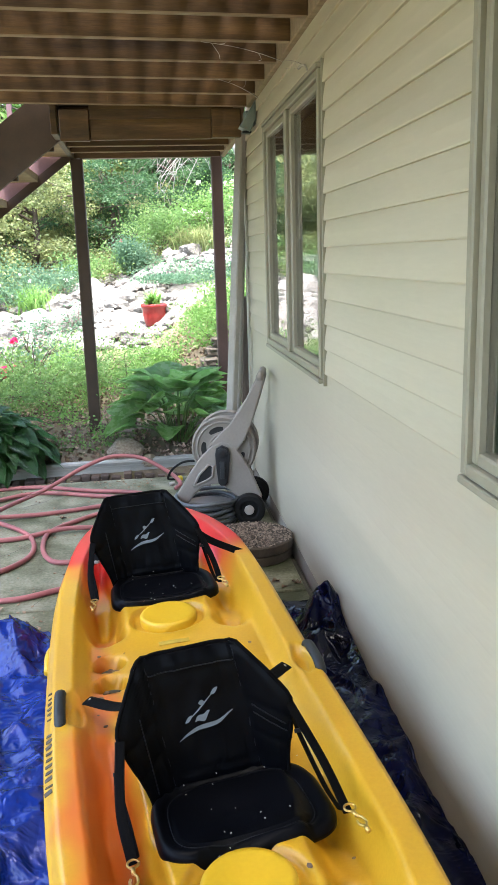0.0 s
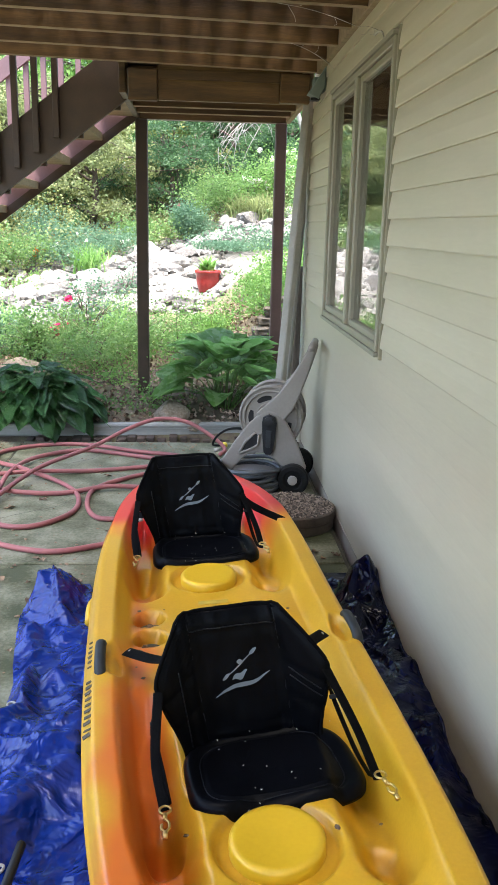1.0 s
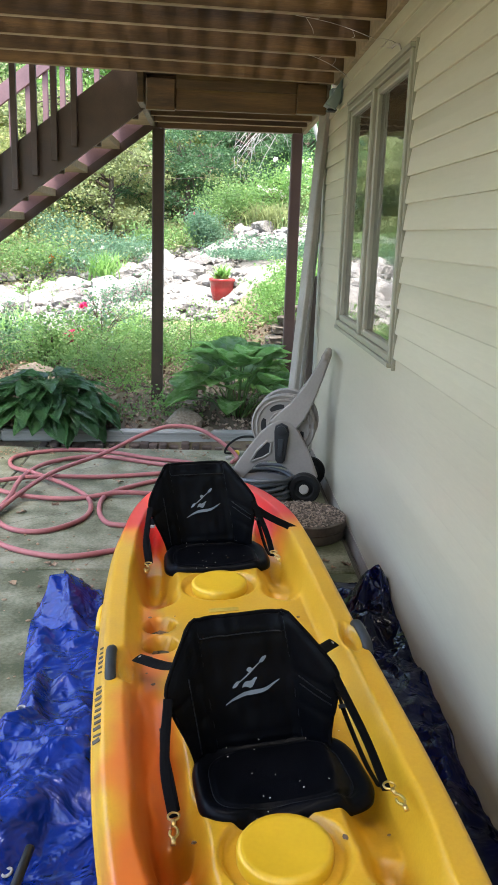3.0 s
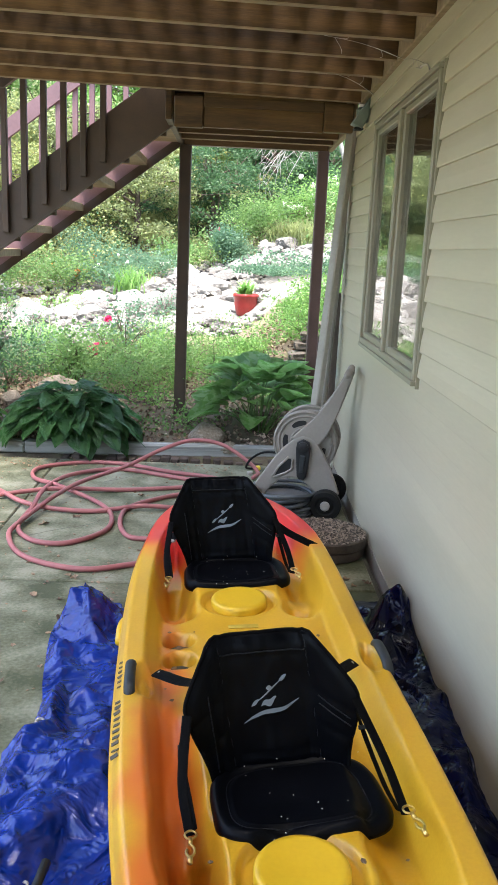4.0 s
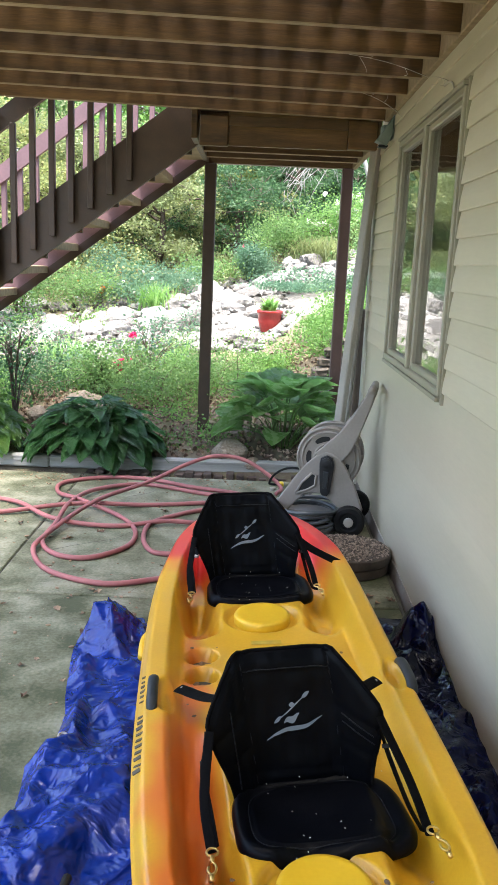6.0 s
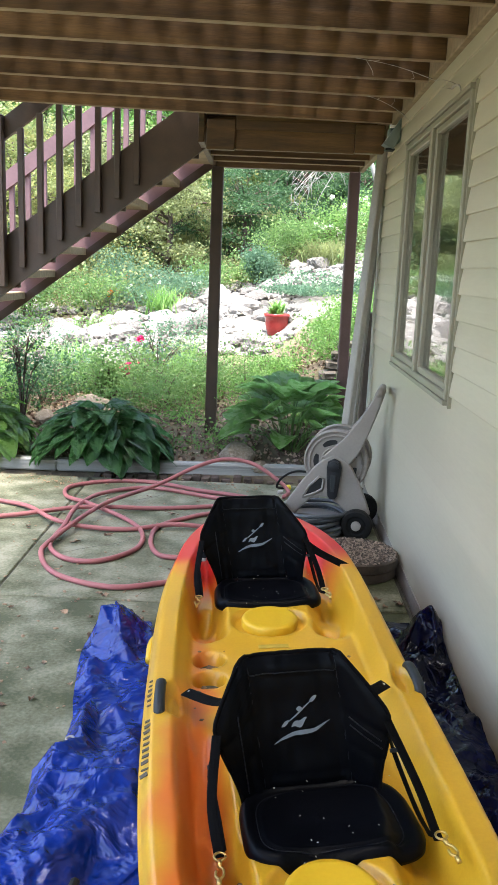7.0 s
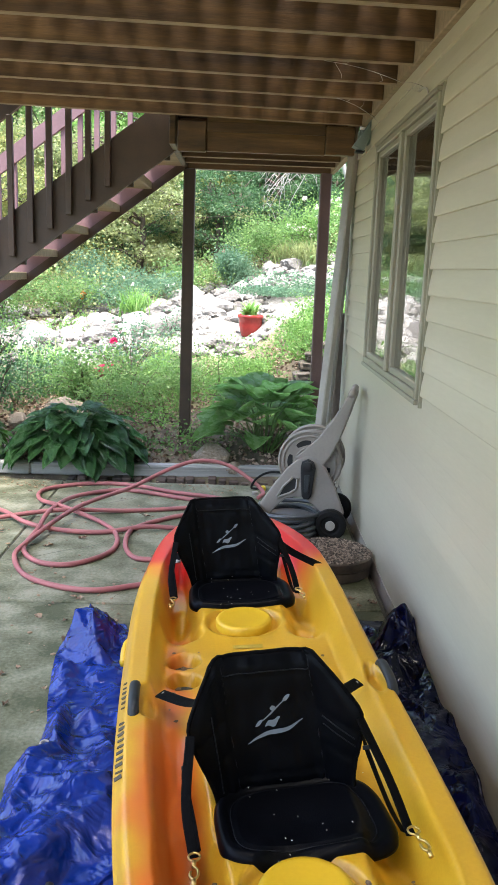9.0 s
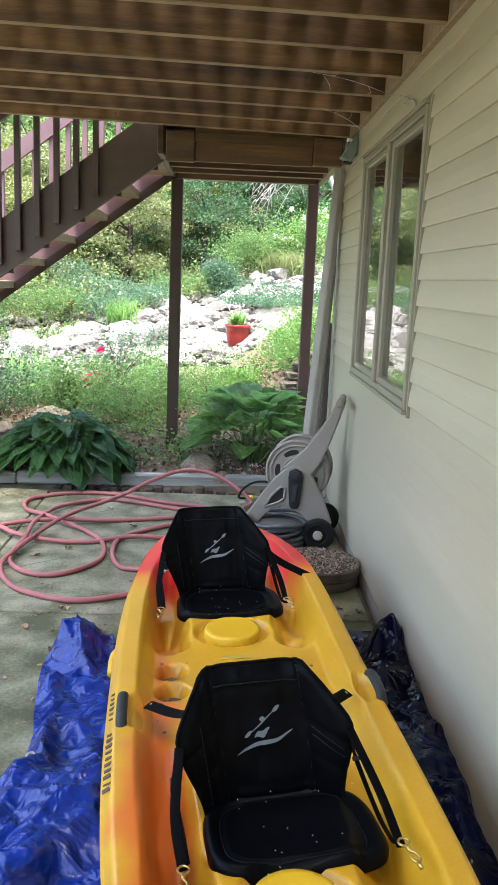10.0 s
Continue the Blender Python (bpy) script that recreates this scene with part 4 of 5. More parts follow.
for j in range(22):
    ang = fold_rng.uniform(0, math.pi)
    FOLDS.append((math.cos(ang), math.sin(ang), fold_rng.uniform(2.2, 9.5), fold_rng.uniform(0, 9)))


def crumple(x, y, k, seed):
    """Straight sharp folds: triangle waves in many directions, each over its own patches."""
    tot = 0.0
    for j, (cx, cy, f, ph) in enumerate(FOLDS):
        mask = step(-0.05, 0.3, noise.noise((x * 2.2 + 5.3 * j, y * 2.2, seed + 2.7 * j)))
        if mask > 0:
            t = (x * cx + y * cy) * f + ph + seed + 0.25 * noise.noise((x * 1.5, y * 1.5, j))
            tot += mask * (1 - 4 * abs(t - math.floor(t) - 0.5)) * 2.6 / f
    return max(min(0.5 + 0.5 * tot, 1.2), 0.0)


def tarp_left(u, v):
    """A boxy peak at the head, a hollow with a raised rim, a hump with a straight fold, a lower layer under the kayak."""
    y = 0.55 + 2.78 * v
    left = -1.46 + 0.09 * step(1.7, 2.05, y) - 0.03 * step(2.05, 2.27, y) + 0.065 * step(2.28, 2.30, y) - 0.07 * step(2.35, 2.95, y) - 0.02 * step(2.9, 3.02, y) + 0.09 * step(3.08, 3.33, y)
    right = -0.90 - 0.30 * step(2.95, 3.33, y)
    x = left + (right - left) * u
    dx, dy = x + 1.315, y - 3.17
    peak = max(0.0, 1 - max(abs(0.8 * dx + 0.6 * dy) / 0.15, abs(0.6 * dx - 0.8 * dy) / 0.2))
    rim = max(0.0, 1 - abs(u - 0.13 - 0.04 * math.sin(9 * y)) / 0.13) * step(2.95, 2.75, y) * step(2.2, 2.35, y)
    side = (0.275 * (x + 1.23) - 0.18 * (y - 1.755)) / -0.3287
    hump = step(-0.012, 0.03, side) * step(2.4, 2.2, y)
    c = crumple(x, y, 3.0, 2.0)
    h = 0.014 + 0.16 * peak + 0.045 * rim + 0.06 * hump + 0.035 * (c - 0.45) * (0.4 + 0.6 * step(0.75, 0.35, u))
    h += 0.03 * step(2.80, 2.88, y) * step(3.0, 2.9, y) * step(0.75, 0.4, u)
    h *= (step(0.0, 0.06, u) * 0.85 + 0.15) * (step(1.0, 0.97, v) * 0.9 + 0.1)
    return Vector((x + 0.012 * noise.noise((x * 7, y * 7, 5)), y + 0.02 * noise.noise((x * 6, y * 6, 9)), max(h, 0.006 + 0.004 * c)))


def creased(nx, ny, fn, seed, jog, lift):
    """A sheet of large uneven facets, split along random diagonals, with fine wrinkles and slightly rounded creases."""
    rg = random.Random(seed)
    bm = bmesh.new()
    vs = []
    for j in range(ny + 1):
        row = []
        for i in range(nx + 1):
            inner = 0 < i < nx and 0 < j < ny
            u = (i + (rg.uniform(-jog, jog) if inner else 0)) / nx
            v = (j + (rg.uniform(-jog, jog) if 0 < j < ny else 0)) / ny
            p = fn(u, v)
            if inner:
                p.z = max(p.z + rg.gauss(0, lift), 0.008)
            row.append(bm.verts.new(p))
        vs.append(row)
    for j in range(ny):
        for i in range(nx):
            a, b, c, d = vs[j][i], vs[j][i + 1], vs[j + 1][i + 1], vs[j + 1][i]
            for f in (((a, b, c), (a, c, d)) if rg.random() < 0.5 else ((a, b, d), (b, c, d))):
                bm.faces.new(f)
    bmesh.ops.subdivide_edges(bm, edges=bm.edges, cuts=5, use_grid_fill=True)
    bmesh.ops.smooth_vert(bm, verts=bm.verts, factor=0.5, use_axis_z=True)
    for v in bm.verts:
        q = v.co
        ridge = 1 - abs(noise.noise((q.x * 11 + 3 * noise.noise((q.x * 4, q.y * 4, seed)), q.y * 7, seed))) * 2.2
        v.co.z = max(q.z + 0.010 * max(ridge, 0) ** 3 + 0.004 * noise.noise((q.x * 30, q.y * 30, seed)), 0.005)
    return bm


tarp = empty("blue_tarp", "crumpled bright blue plastic tarpaulin with brass eyelets on the patio", "tarpaulin")
part("sheet", creased(9, 36, tarp_left, 5, 0.36, 0.011), TARP, tarp, smooth=True)
for u, v in ((0.05, 0.646), (0.464, 0.414)):
    p = tarp_left(u, v)
    q = tarp_left(u + 0.02, v) - p
    r = tarp_left(u, v + 0.01) - p
    nrm = q.cross(r).normalized()
    m = Matrix.Translation(p + nrm * 0.014) @ nrm.to_track_quat("Z", "Y").to_matrix().to_4x4()
    ring = [(0.012 * math.cos(a), 0.012 * math.sin(a), 0) for a in (2 * math.pi * j / 16 for j in range(17))]
    part("eyelet", tube(ring, 0.004, 6), METAL, tarp, "metal eyelet", smooth=True, m=m)


def tarp_right(u, v):
    y = 0.45 + 2.98 * v
    left = -0.36 + 0.12 * step(1.2, 3.0, y) - 0.08 * step(3.0, 3.4, y)
    right = -0.008
    x = left + (right - left) * u
    lump = 0.12 * (1 - step(0.4, 1.0, math.hypot((x + 0.06) / 0.11, (y - 3.14) / 0.17)))
    mid = math.exp(-((x + 0.11) / 0.09) ** 2) * 0.085 * step(3.3, 2.9, y) * (0.5 + 0.5 * math.sin(y * 4.2 + 1) ** 2)
    c = crumple(x, y, 3.4, 11.0)
    h = 0.02 + lump + mid + 0.055 * step(0.6, 0.95, u) * step(3.3, 3.0, y) + 0.05 * c - 0.025 + 0.005 * noise.noise((x * 16, y * 16, 3))
    return Vector((x + 0.012 * noise.noise((x * 8, y * 8, 1)) * step(1.0, 0.85, u), y + 0.02 * noise.noise((x * 8, y * 8, 4)), max(h * (step(1.0, 0.96, v) * 0.9 + 0.1), 0.006)))


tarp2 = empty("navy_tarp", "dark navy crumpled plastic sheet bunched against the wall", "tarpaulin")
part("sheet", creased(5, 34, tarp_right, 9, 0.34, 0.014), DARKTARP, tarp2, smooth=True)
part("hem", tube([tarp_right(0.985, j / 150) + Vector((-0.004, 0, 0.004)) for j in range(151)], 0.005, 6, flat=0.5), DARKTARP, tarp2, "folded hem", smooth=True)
bar = empty("black_rod", "thin black rod lying on the tarp", "rod")
part("rod", tube(smooth_path([(-1.20, 1.0, 0.075), (-1.17, 1.4, 0.08), (-1.15, 1.72, 0.075)]), 0.012, 8), BLACKPL, bar, smooth=True)

# ---- hose ----
hose = empty("garden_hose", "faded pink garden hose lying in loose coils on concrete", "hose")
Z = 0.014
run1 = [(-3.2, 4.45, Z), (-2.75, 4.56, Z), (-2.27, 4.70, Z), (-1.83, 4.88, Z + 0.022), (-1.4, 4.99, Z), (-1.08, 5.08, Z), (-0.86, 5.16, Z), (-0.80, 5.3, Z), (-0.92, 5.38, Z), (-1.14, 5.45, Z), (-1.5, 5.62, Z), (-1.8, 5.60, Z), (-2.03, 5.42, Z), (-2.0, 5.18, Z), (-1.80, 4.95, Z + 0.025), (-1.52, 4.72, Z), (-1.40, 4.48, Z), (-1.40, 4.22, Z), (-1.56, 4.02, Z), (-1.74, 4.04, Z), (-1.86, 4.22, Z + 0.006), (-1.85, 4.5, Z + 0.026), (-1.86, 4.86, Z + 0.03), (-1.78, 5.25, Z + 0.01), (-1.5, 5.47, Z), (-1.12, 5.33, Z), (-0.86, 5.20, Z), (-0.8, 5.0, Z), (-1.03, 4.94, Z), (-1.2, 4.80, Z), (-1.33, 4.62, Z), (-1.335, 4.36, Z), (-1.27, 4.16, Z), (-1.16, 4.12, Z), (-0.95, 4.14, Z), (-0.88, 4.0, Z), (-1.0, 3.86, Z), (-1.18, 3.77, Z), (-1.43, 3.68, Z), (-1.72, 3.81, Z), (-1.865, 4.06, Z + 0.004), (-1.86, 4.27, Z + 0.02), (-1.70, 4.86, Z + 0.05), (-1.43, 5.33, Z + 0.06), (-1.20, 5.55, 0.15), (-1.0, 5.63, 0.20), (-0.80, 5.62, 0.18), (-0.62, 5.54, 0.09), (-0.545, 5.45, 0.035), (-0.58, 5.36, 0.02)]
run2 = [(-3.2, 5.18, Z), (-2.7, 5.10, Z), (-2.35, 5.0, Z), (-2.15, 4.87, Z + 0.01), (-1.95, 4.62, Z + 0.022), (-1.75, 4.54, Z + 0.01), (-1.5, 4.55, Z), (-1.25, 4.63, Z + 0.015), (-1.0, 4.66, Z), (-0.75, 4.7, Z)]
bm = tube(smooth_path(run1, 7), 0.0138, 10)
part("coil", bm, HOSE, hose, smooth=True)
part("coil", tube(smooth_path(run2, 7), 0.0138, 10), HOSE, hose, smooth=True)
part("coupling", lathe([(0.018, 0), (0.02, 0.004), (0.02, 0.022), (0.013, 0.026), (0.013, 0.034), (0.008, 0.036)], 14, m=Matrix.Translation((-0.53, 5.60, 0.024)) @ pose(0, 0, 0, 88, 0, -60)), YELLOWPL, hose, "yellow plastic hose coupling", smooth=True)
part("valve", lathe([(0.012, 0), (0.016, 0.01), (0.012, 0.04)], 10, m=Matrix.Translation((-0.62, 5.43, 0.03)) @ pose(0, 0, 0, 0, 80, 0)), METAL, hose, "metal valve", smooth=True)

# ---- hose reel cart ----
RM = pose(-0.165, 4.66, 0.0, 0, 0, -12)
reel = empty("hose_reel_cart", "taupe plastic hose reel cart with black wheels beside the wall", "hose reel", RM)


def side_frame(y, narrow=1.0):
    out = [(-0.53, 0.0), (-0.44, 0.0), (-0.33, 0.155), (-0.28, 0.205), (-0.233, 0.224), (-0.173, 0.223), (-0.114, 0.188), (-0.062, 0.142), (-0.03, 0.07), (0.045, 0.06), (0.072, 0.15), (0.049, 0.21), (0.01, 0.303), (-0.046, 0.405), (-0.08, 0.448), (-0.115, 0.472), (-0.162, 0.48), (-0.213, 0.452), (-0.276, 0.393), (-0.34, 0.306), (-0.46, 0.12)]
    out = [(-0.17 + (x + 0.17) * narrow, z) for x, z in out]
    return part("side_frame", slab(out, 0.035, m=pose(0, y, 0), bevel=0.008), REEL, reel)


TYRE = mat("black_wheel_plastic", [(0.004, 0.004, 0.004), (0.01, 0.01, 0.01)], 0.7, 9, 60, 0.1, spec=0.2)
fr = side_frame(-0.03)
# window of the frame: a black plate paints its darkness, with a pale rim
rim = [(-0.325, 0.215), (-0.29, 0.285), (-0.235, 0.345), (-0.208, 0.335), (-0.212, 0.275), (-0.25, 0.248), (-0.325, 0.215)]
part("frame_rim", tube([(x, -0.033, z) for x, z in rim], 0.008, 6), REEL, fr, smooth=True)
part("frame_slot", slab([(x * 0.97 - 0.008, z * 0.97 + 0.008) for x, z in rim[:-1]], 0.004, m=pose(0, -0.0345, 0)), BLACKPL, fr)
side_frame(0.255, 0.55)
arm = [(-0.17, 0.40), (-0.07, 0.42), (-0.018, 0.49), (0.024, 0.592), (0.063, 0.709), (0.099, 0.83), (0.096, 0.868), (0.062, 0.862), (0.026, 0.787), (-0.03, 0.685), (-0.104, 0.581), (-0.20, 0.487), (-0.225, 0.462)]
part("handle_arm", slab(arm, 0.03, m=pose(0, -0.027, 0), bevel=0.008), REEL, reel)
part("handle_arm", slab(arm, 0.035, m=pose(0, 0.2, 0), bevel=0.010), REEL, reel)
part("handle_bar", tube([(0.078, -0.085, 0.858), (0.078, 0.235, 0.858)], 0.02, 14), REEL, reel, smooth=True)
for y in (0.03, 0.225):
    d = part("drum_disc", lathe([(0.04, -0.012), (0.155, -0.012), (0.172, -0.02), (0.186, -0.018), (0.191, 0.0), (0.186, 0.014), (0.04, 0.012)], 48, m=pose(-0.148, y, 0.43, 90)), REEL, reel, smooth=False)
    for rr, tr in ((0.156, 0.007), (0.085, 0.006), (0.18, 0.006)):
        part("disc_ring", tube([(-0.148 + rr * math.cos(q), y - 0.0155, 0.43 + rr * math.sin(q)) for q in (2 * math.pi * j / 40 for j in range(41))], tr, 6), REEL, d, smooth=True)
    # Slots are flat black faces that paint the dark of openings.
    for k in range(5):
        bm = bmesh.new()
        prev = None
        for j in range(11):
            q = k * 2 * math.pi / 5 + 0.3 + 0.75 * j / 10
            wd = 0.016 * math.sin(math.pi * (j + 0.8) / 11.6) ** 0.4
            cur = [bm.verts.new((-0.148 + (0.117 + e) * math.cos(q), y - 0.0135, 0.43 + (0.117 + e) * math.sin(q))) for e in (-wd, wd)]
            if prev:
                bm.faces.new((prev[0], cur[0], cur[1], prev[1]))
            prev = cur
        part("disc_slot", bm, BLACKPL, d, "flat black face drawn as a slot in the disc")
part("drum_core", lathe([(0.1, 0), (0.1, 0.18)], 28, m=pose(-0.148, 0.215, 0.43, 90)), REEL, reel, smooth=True)
crank = part("crank", slab([(-0.191, 0.41), (-0.185, 0.445), (-0.15, 0.464), (-0.115, 0.448), (-0.104, 0.41), (-0.113, 0.32), (-0.122, 0.24), (-0.135, 0.222), (-0.165, 0.222), (-0.178, 0.24), (-0.186, 0.32)], 0.022, m=pose(0, -0.058, 0), bevel=0.008), BLACKPL, reel, "black crank")
part("crank_grip", slab([(-0.164, 0.37), (-0.132, 0.37), (-0.138, 0.27), (-0.162, 0.27)], 0.012, m=pose(0, -0.072, 0), bevel=0.004), GREYPL, crank)
part("crank_hub", lathe([(0.03, 0), (0.03, 0.012), (0.012, 0.016)], 20, m=pose(-0.149, -0.058, 0.42, 90)), BLACKPL, crank)
for y in (-0.082, 0.285):
    w = part("wheel", lathe([(0.02, -0.018), (0.048, -0.02), (0.058, -0.028), (0.082, -0.026), (0.092, -0.014), (0.092, 0.014), (0.082, 0.026), (0.058, 0.028), (0.048, 0.018), (0.02, 0.018)], 40, m=pose(0.003, y, 0.0925, 90)), TYRE, reel, smooth=False)
    part("hub_cap", lathe([(0.028, 0), (0.028, 0.010), (0.02, 0.014)], 20, m=pose(0.003, y - 0.022, 0.0925, 90)), METAL, w, "grey hub cap")
part("axle", tube([(0.003, -0.08, 0.0925), (0.003, 0.285, 0.0925)], 0.012, 8), METAL, reel)
part("cross_tray", box(-0.40, 0.03, 0.006, 0.253, 0.075, 0.10, 0.008), REEL, reel)
gh = empty("grey_hose", "loose loops of dark grey hose under the reel", "hose", RM)
for k in range(6):
    pts = [(-0.25 + (0.16 + 0.012 * (k % 3)) * math.cos(a), 0.10 + (0.17 + 0.02 * (k % 2)) * math.sin(a) - 0.10, 0.014 + 0.027 * k + 0.006 * math.sin(3 * a + k)) for a in (2 * math.pi * j / 28 for j in range(29))]
    pts = [(x, y - 0.02, z) for x, y, z in pts]
    part("loop", tube(pts, 0.0125, 8), BLACKHOSE, gh, smooth=True)
part("loop_tail", tube(smooth_path([(-0.33, 0.4, 0.06), (-0.36, 0.62, 0.22), (-0.33, 0.8, 0.24), (-0.28, 0.75, 0.15), (-0.36, 0.5, 0.06)]), 0.010, 8), BLACKHOSE, gh, smooth=True)

part("loop_arch", tube([RM.inverted() @ p for p in smooth_path([(-0.53, 5.60, 0.024), (-0.60, 5.56, 0.03), (-0.625, 5.50, 0.06), (-0.59, 5.46, 0.13), (-0.51, 5.42, 0.185), (-0.40, 5.30, 0.21), (-0.30, 5.0, 0.24), (-0.27, 4.75, 0.30)])], 0.008, 8), TYRE, gh, smooth=True)

# ---- round pavers ----
for k, z in enumerate((0.0, 0.052)):
    pv = empty("round_paver", "round exposed-aggregate stepping stone, stacked beside the wall", "paver", pose(-0.238 + 0.006 * k, 4.1, z, 0, 0, 40 * k), group="stacked pavers")
    part("disc", lathe([(0.212, 0.0), (0.22, 0.006), (0.22, 0.045), (0.212, 0.0505)], 48), PAVER, pv)
    if k:
        rg = random.Random(3)
        bm = bmesh.new()
        for j in range(1300):
            r, a = 0.21 * math.sqrt(rg.random()), rg.uniform(0, 6.283)
            q = bmesh.ops.create_icosphere(bm, subdivisions=1, radius=1, matrix=pose(r * math.cos(a), r * math.sin(a), 0.0505, 0, 0, rg.uniform(0, 180)) @ Matrix.Diagonal((rg.uniform(0.005, 0.011), rg.uniform(0.004, 0.007), 0.006, 1))) 
        ob = part("pebble_layer", bm, GRAVEL, pv, "grey and brown pebbles")
        tagged(ob, kind="stuff")

# ---- litter on the patio ----
def dead_leaf_mesh(seed):
    rg = random.Random(seed)
    bm = bmesh.new()
    n = 9
    rim = []
    for j in range(n):
        a = 2 * math.pi * j / n
        r = 0.032 * (1 if j % 2 else 0.6) * rg.uniform(0.8, 1.2)
        rim.append(bm.verts.new((r * math.cos(a), r * 0.75 * math.sin(a), 0.004 + 0.016 * rg.random())))
    c = bm.verts.new((0, 0, 0.004))
    for j in range(n):
        bm.faces.new((c, rim[j], rim[(j + 1) % n]))
    me = bpy.data.meshes.new("dead_leaf")
    bm.to_mesh(me)
    bm.free()
    me.materials.append(DEADLEAF)
    return me


LEAVES = [dead_leaf_mesh(s) for s in range(5)]
rg = random.Random(12)
for k in range(64):
    x, y = rg.uniform(-2.5, -1.15), rg.uniform(2.2, 5.6)
    if k < 14:
        x, y = rg.uniform(-1.75, -1.42), rg.uniform(2.3, 2.9)
    if k > 58:
        x, y = rg.uniform(-0.3, -0.05), rg.uniform(3.5, 3.8)
    ob = new("dead_leaf", LEAVES[k % 5])
    tagged(ob, "small curled brown dead leaf on the concrete", "leaf", "leaf litter")
    s = rg.uniform(0.35, 1.0)
    ob.matrix_basis = pose(x, y, 0.0005, 0, 0, rg.uniform(0, 360)) @ Matrix.Diagonal((s, s, s, 1))
bm = bmesh.new()
for k in range(1500):
    x, y, r = rg.uniform(-3.2, -0.7), rg.uniform(2.6, 5.75), 0.0015 + 0.008 * rg.random() ** 3
    if k % 3 == 0:
        y = rg.uniform(5.5, 5.78)
    bmesh.ops.create_icosphere(bm, subdivisions=1, radius=1, matrix=pose(x, y, 0.002, 0, 0, rg.uniform(0, 180)) @ Matrix.Diagonal((r * 1.6, r, r * 0.5, 1)))
tagged(part("debris", bm, DEADLEAF), "crumbs of soil and bark scattered on concrete", "debris", kind="stuff")

# ---- garden ----
NR = np.random.default_rng(7)


def hosta_leaf_mesh(seed, wide, cup):
    """A broad pointed leaf, x across and y along, arched, with a raised margin."""
    rg = random.Random(seed)
    bm = bmesh.new()
    n, rows = 9, []
    for j in range(n + 1):
        t = j / n
        w = wide * (math.sin(math.pi * min(t ** 0.68, 1)) ** 0.75) + 0.002
        row = []
        for i in range(-3, 4):
            q = i / 3
            row.append(bm.verts.new((q * w, t, cup * q * q * w - 0.42 * t * t + 0.03 * math.sin(9 * t + seed) * abs(q))))
        rows.append(row)
    for a, b in zip(rows, rows[1:]):
        for i in range(6):
            bm.faces.new((a[i], a[i + 1], b[i + 1], b[i]))
    me = bpy.data.meshes.new("leaf")
    bm.to_mesh(me)
    bm.free()
    me.shade_smooth()
    return me


def hosta(centre, radius, height, count, size, material, label, seed, wide=0.34, droop=1.0, rise=30.0):
    rg = random.Random(seed)
    x0, y0 = centre
    z0 = ground_z(x0, y0)
    h = empty("hosta", label, "plant", pose(x0, y0, z0), group="hostas")
    meshes = []
    for s in range(4):
        me = hosta_leaf_mesh(seed + s, wide * rg.uniform(0.9, 1.1), rg.uniform(0.1, 0.5))
        me.materials.append(material)
        meshes.append(me)
    stems = bmesh.new()
    for k in range(count):
        a = k * 2.39996 + rg.uniform(-0.3, 0.3)
        f = math.sqrt((k + 0.5) / count)
        r = radius * f * 0.72
        z = height * (1 - 0.72 * f ** 1.8) * rg.uniform(0.85, 1.1)
        p = Vector((r * math.cos(a), r * math.sin(a) * 0.75, z))
        s = size * rg.uniform(0.75, 1.2)
        tilt = (rise - 48 * f * droop) + rg.uniform(-12, 12)
        m = Matrix.Translation(p) @ pose(0, 0, 0, 0, 0, math.degrees(a) - 90 + rg.uniform(-25, 25)) @ pose(0, 0, 0, tilt, rg.uniform(-22, 22), 0) @ Matrix.Diagonal((s, s, s, 1))
        shared("leaf", meshes[k % 4], h, m)
        if k % 2 == 0:
            tube([(p.x * 0.15, p.y * 0.15, -0.03), (p.x * 0.6, p.y * 0.6, z * 0.75), p], 0.006, 5, stems, taper=0.004)
    tagged(part("stalk", stems, L_MID, h, smooth=True), kind="stuff")
    return h


hosta((-1.93, 6.04), 0.57, 0.40, 150, 0.205, HOSTA_DARK, "large dark blue-green hosta spilling over the timber edging", 11, 0.34)
hosta((-0.52, 6.33), 0.52, 0.5, 60, 0.235, HOSTA_MID, "tall green hosta with big cupped leaves beside a boulder", 21, 0.54, 0.8, 58.0)
hosta((-2.86, 6.12), 0.42, 0.34, 50, 0.24, HOSTA_LIME, "yellow-green hosta at the garden edge", 31, 0.34)


def rock_mesh(seed, material, rough=0.28, block=False):
    bm = bmesh.new()
    bmesh.ops.create_icosphere(bm, subdivisions=3, radius=1)
    for v in bm.verts:
        d = v.co.normalized()
        k = 1 + rough * noise.noise(d * 1.3 + Vector((seed * 3.7, 0, 0))) + 0.18 * noise.noise(d * 3.1 + Vector((0, seed * 2.1, 0)))
        v.co = d * k
        if block:
            v.co = Vector([math.copysign(abs(q) ** 0.45, q) for q in d]) * (0.85 * k)
            continue
        for ax in (Vector((0.5, 0.6, 0.62)), Vector((-0.7, 0.2, 0.68)), Vector((0.2, -0.8, 0.56))):
            e = v.co.dot(ax) - 0.72
            if e > 0:
                v.co -= ax * e * 0.85
    me = bpy.data.meshes.new("rock")
    bm.to_mesh(me)
    bm.free()
    me.materials.append(material)
    return me


ROCKS = [rock_mesh(s, STONE) for s in range(7)]
BROWN = [rock_mesh(20 + s, BOULDER, 0.2) for s in range(2)]
rg = random.Random(31)
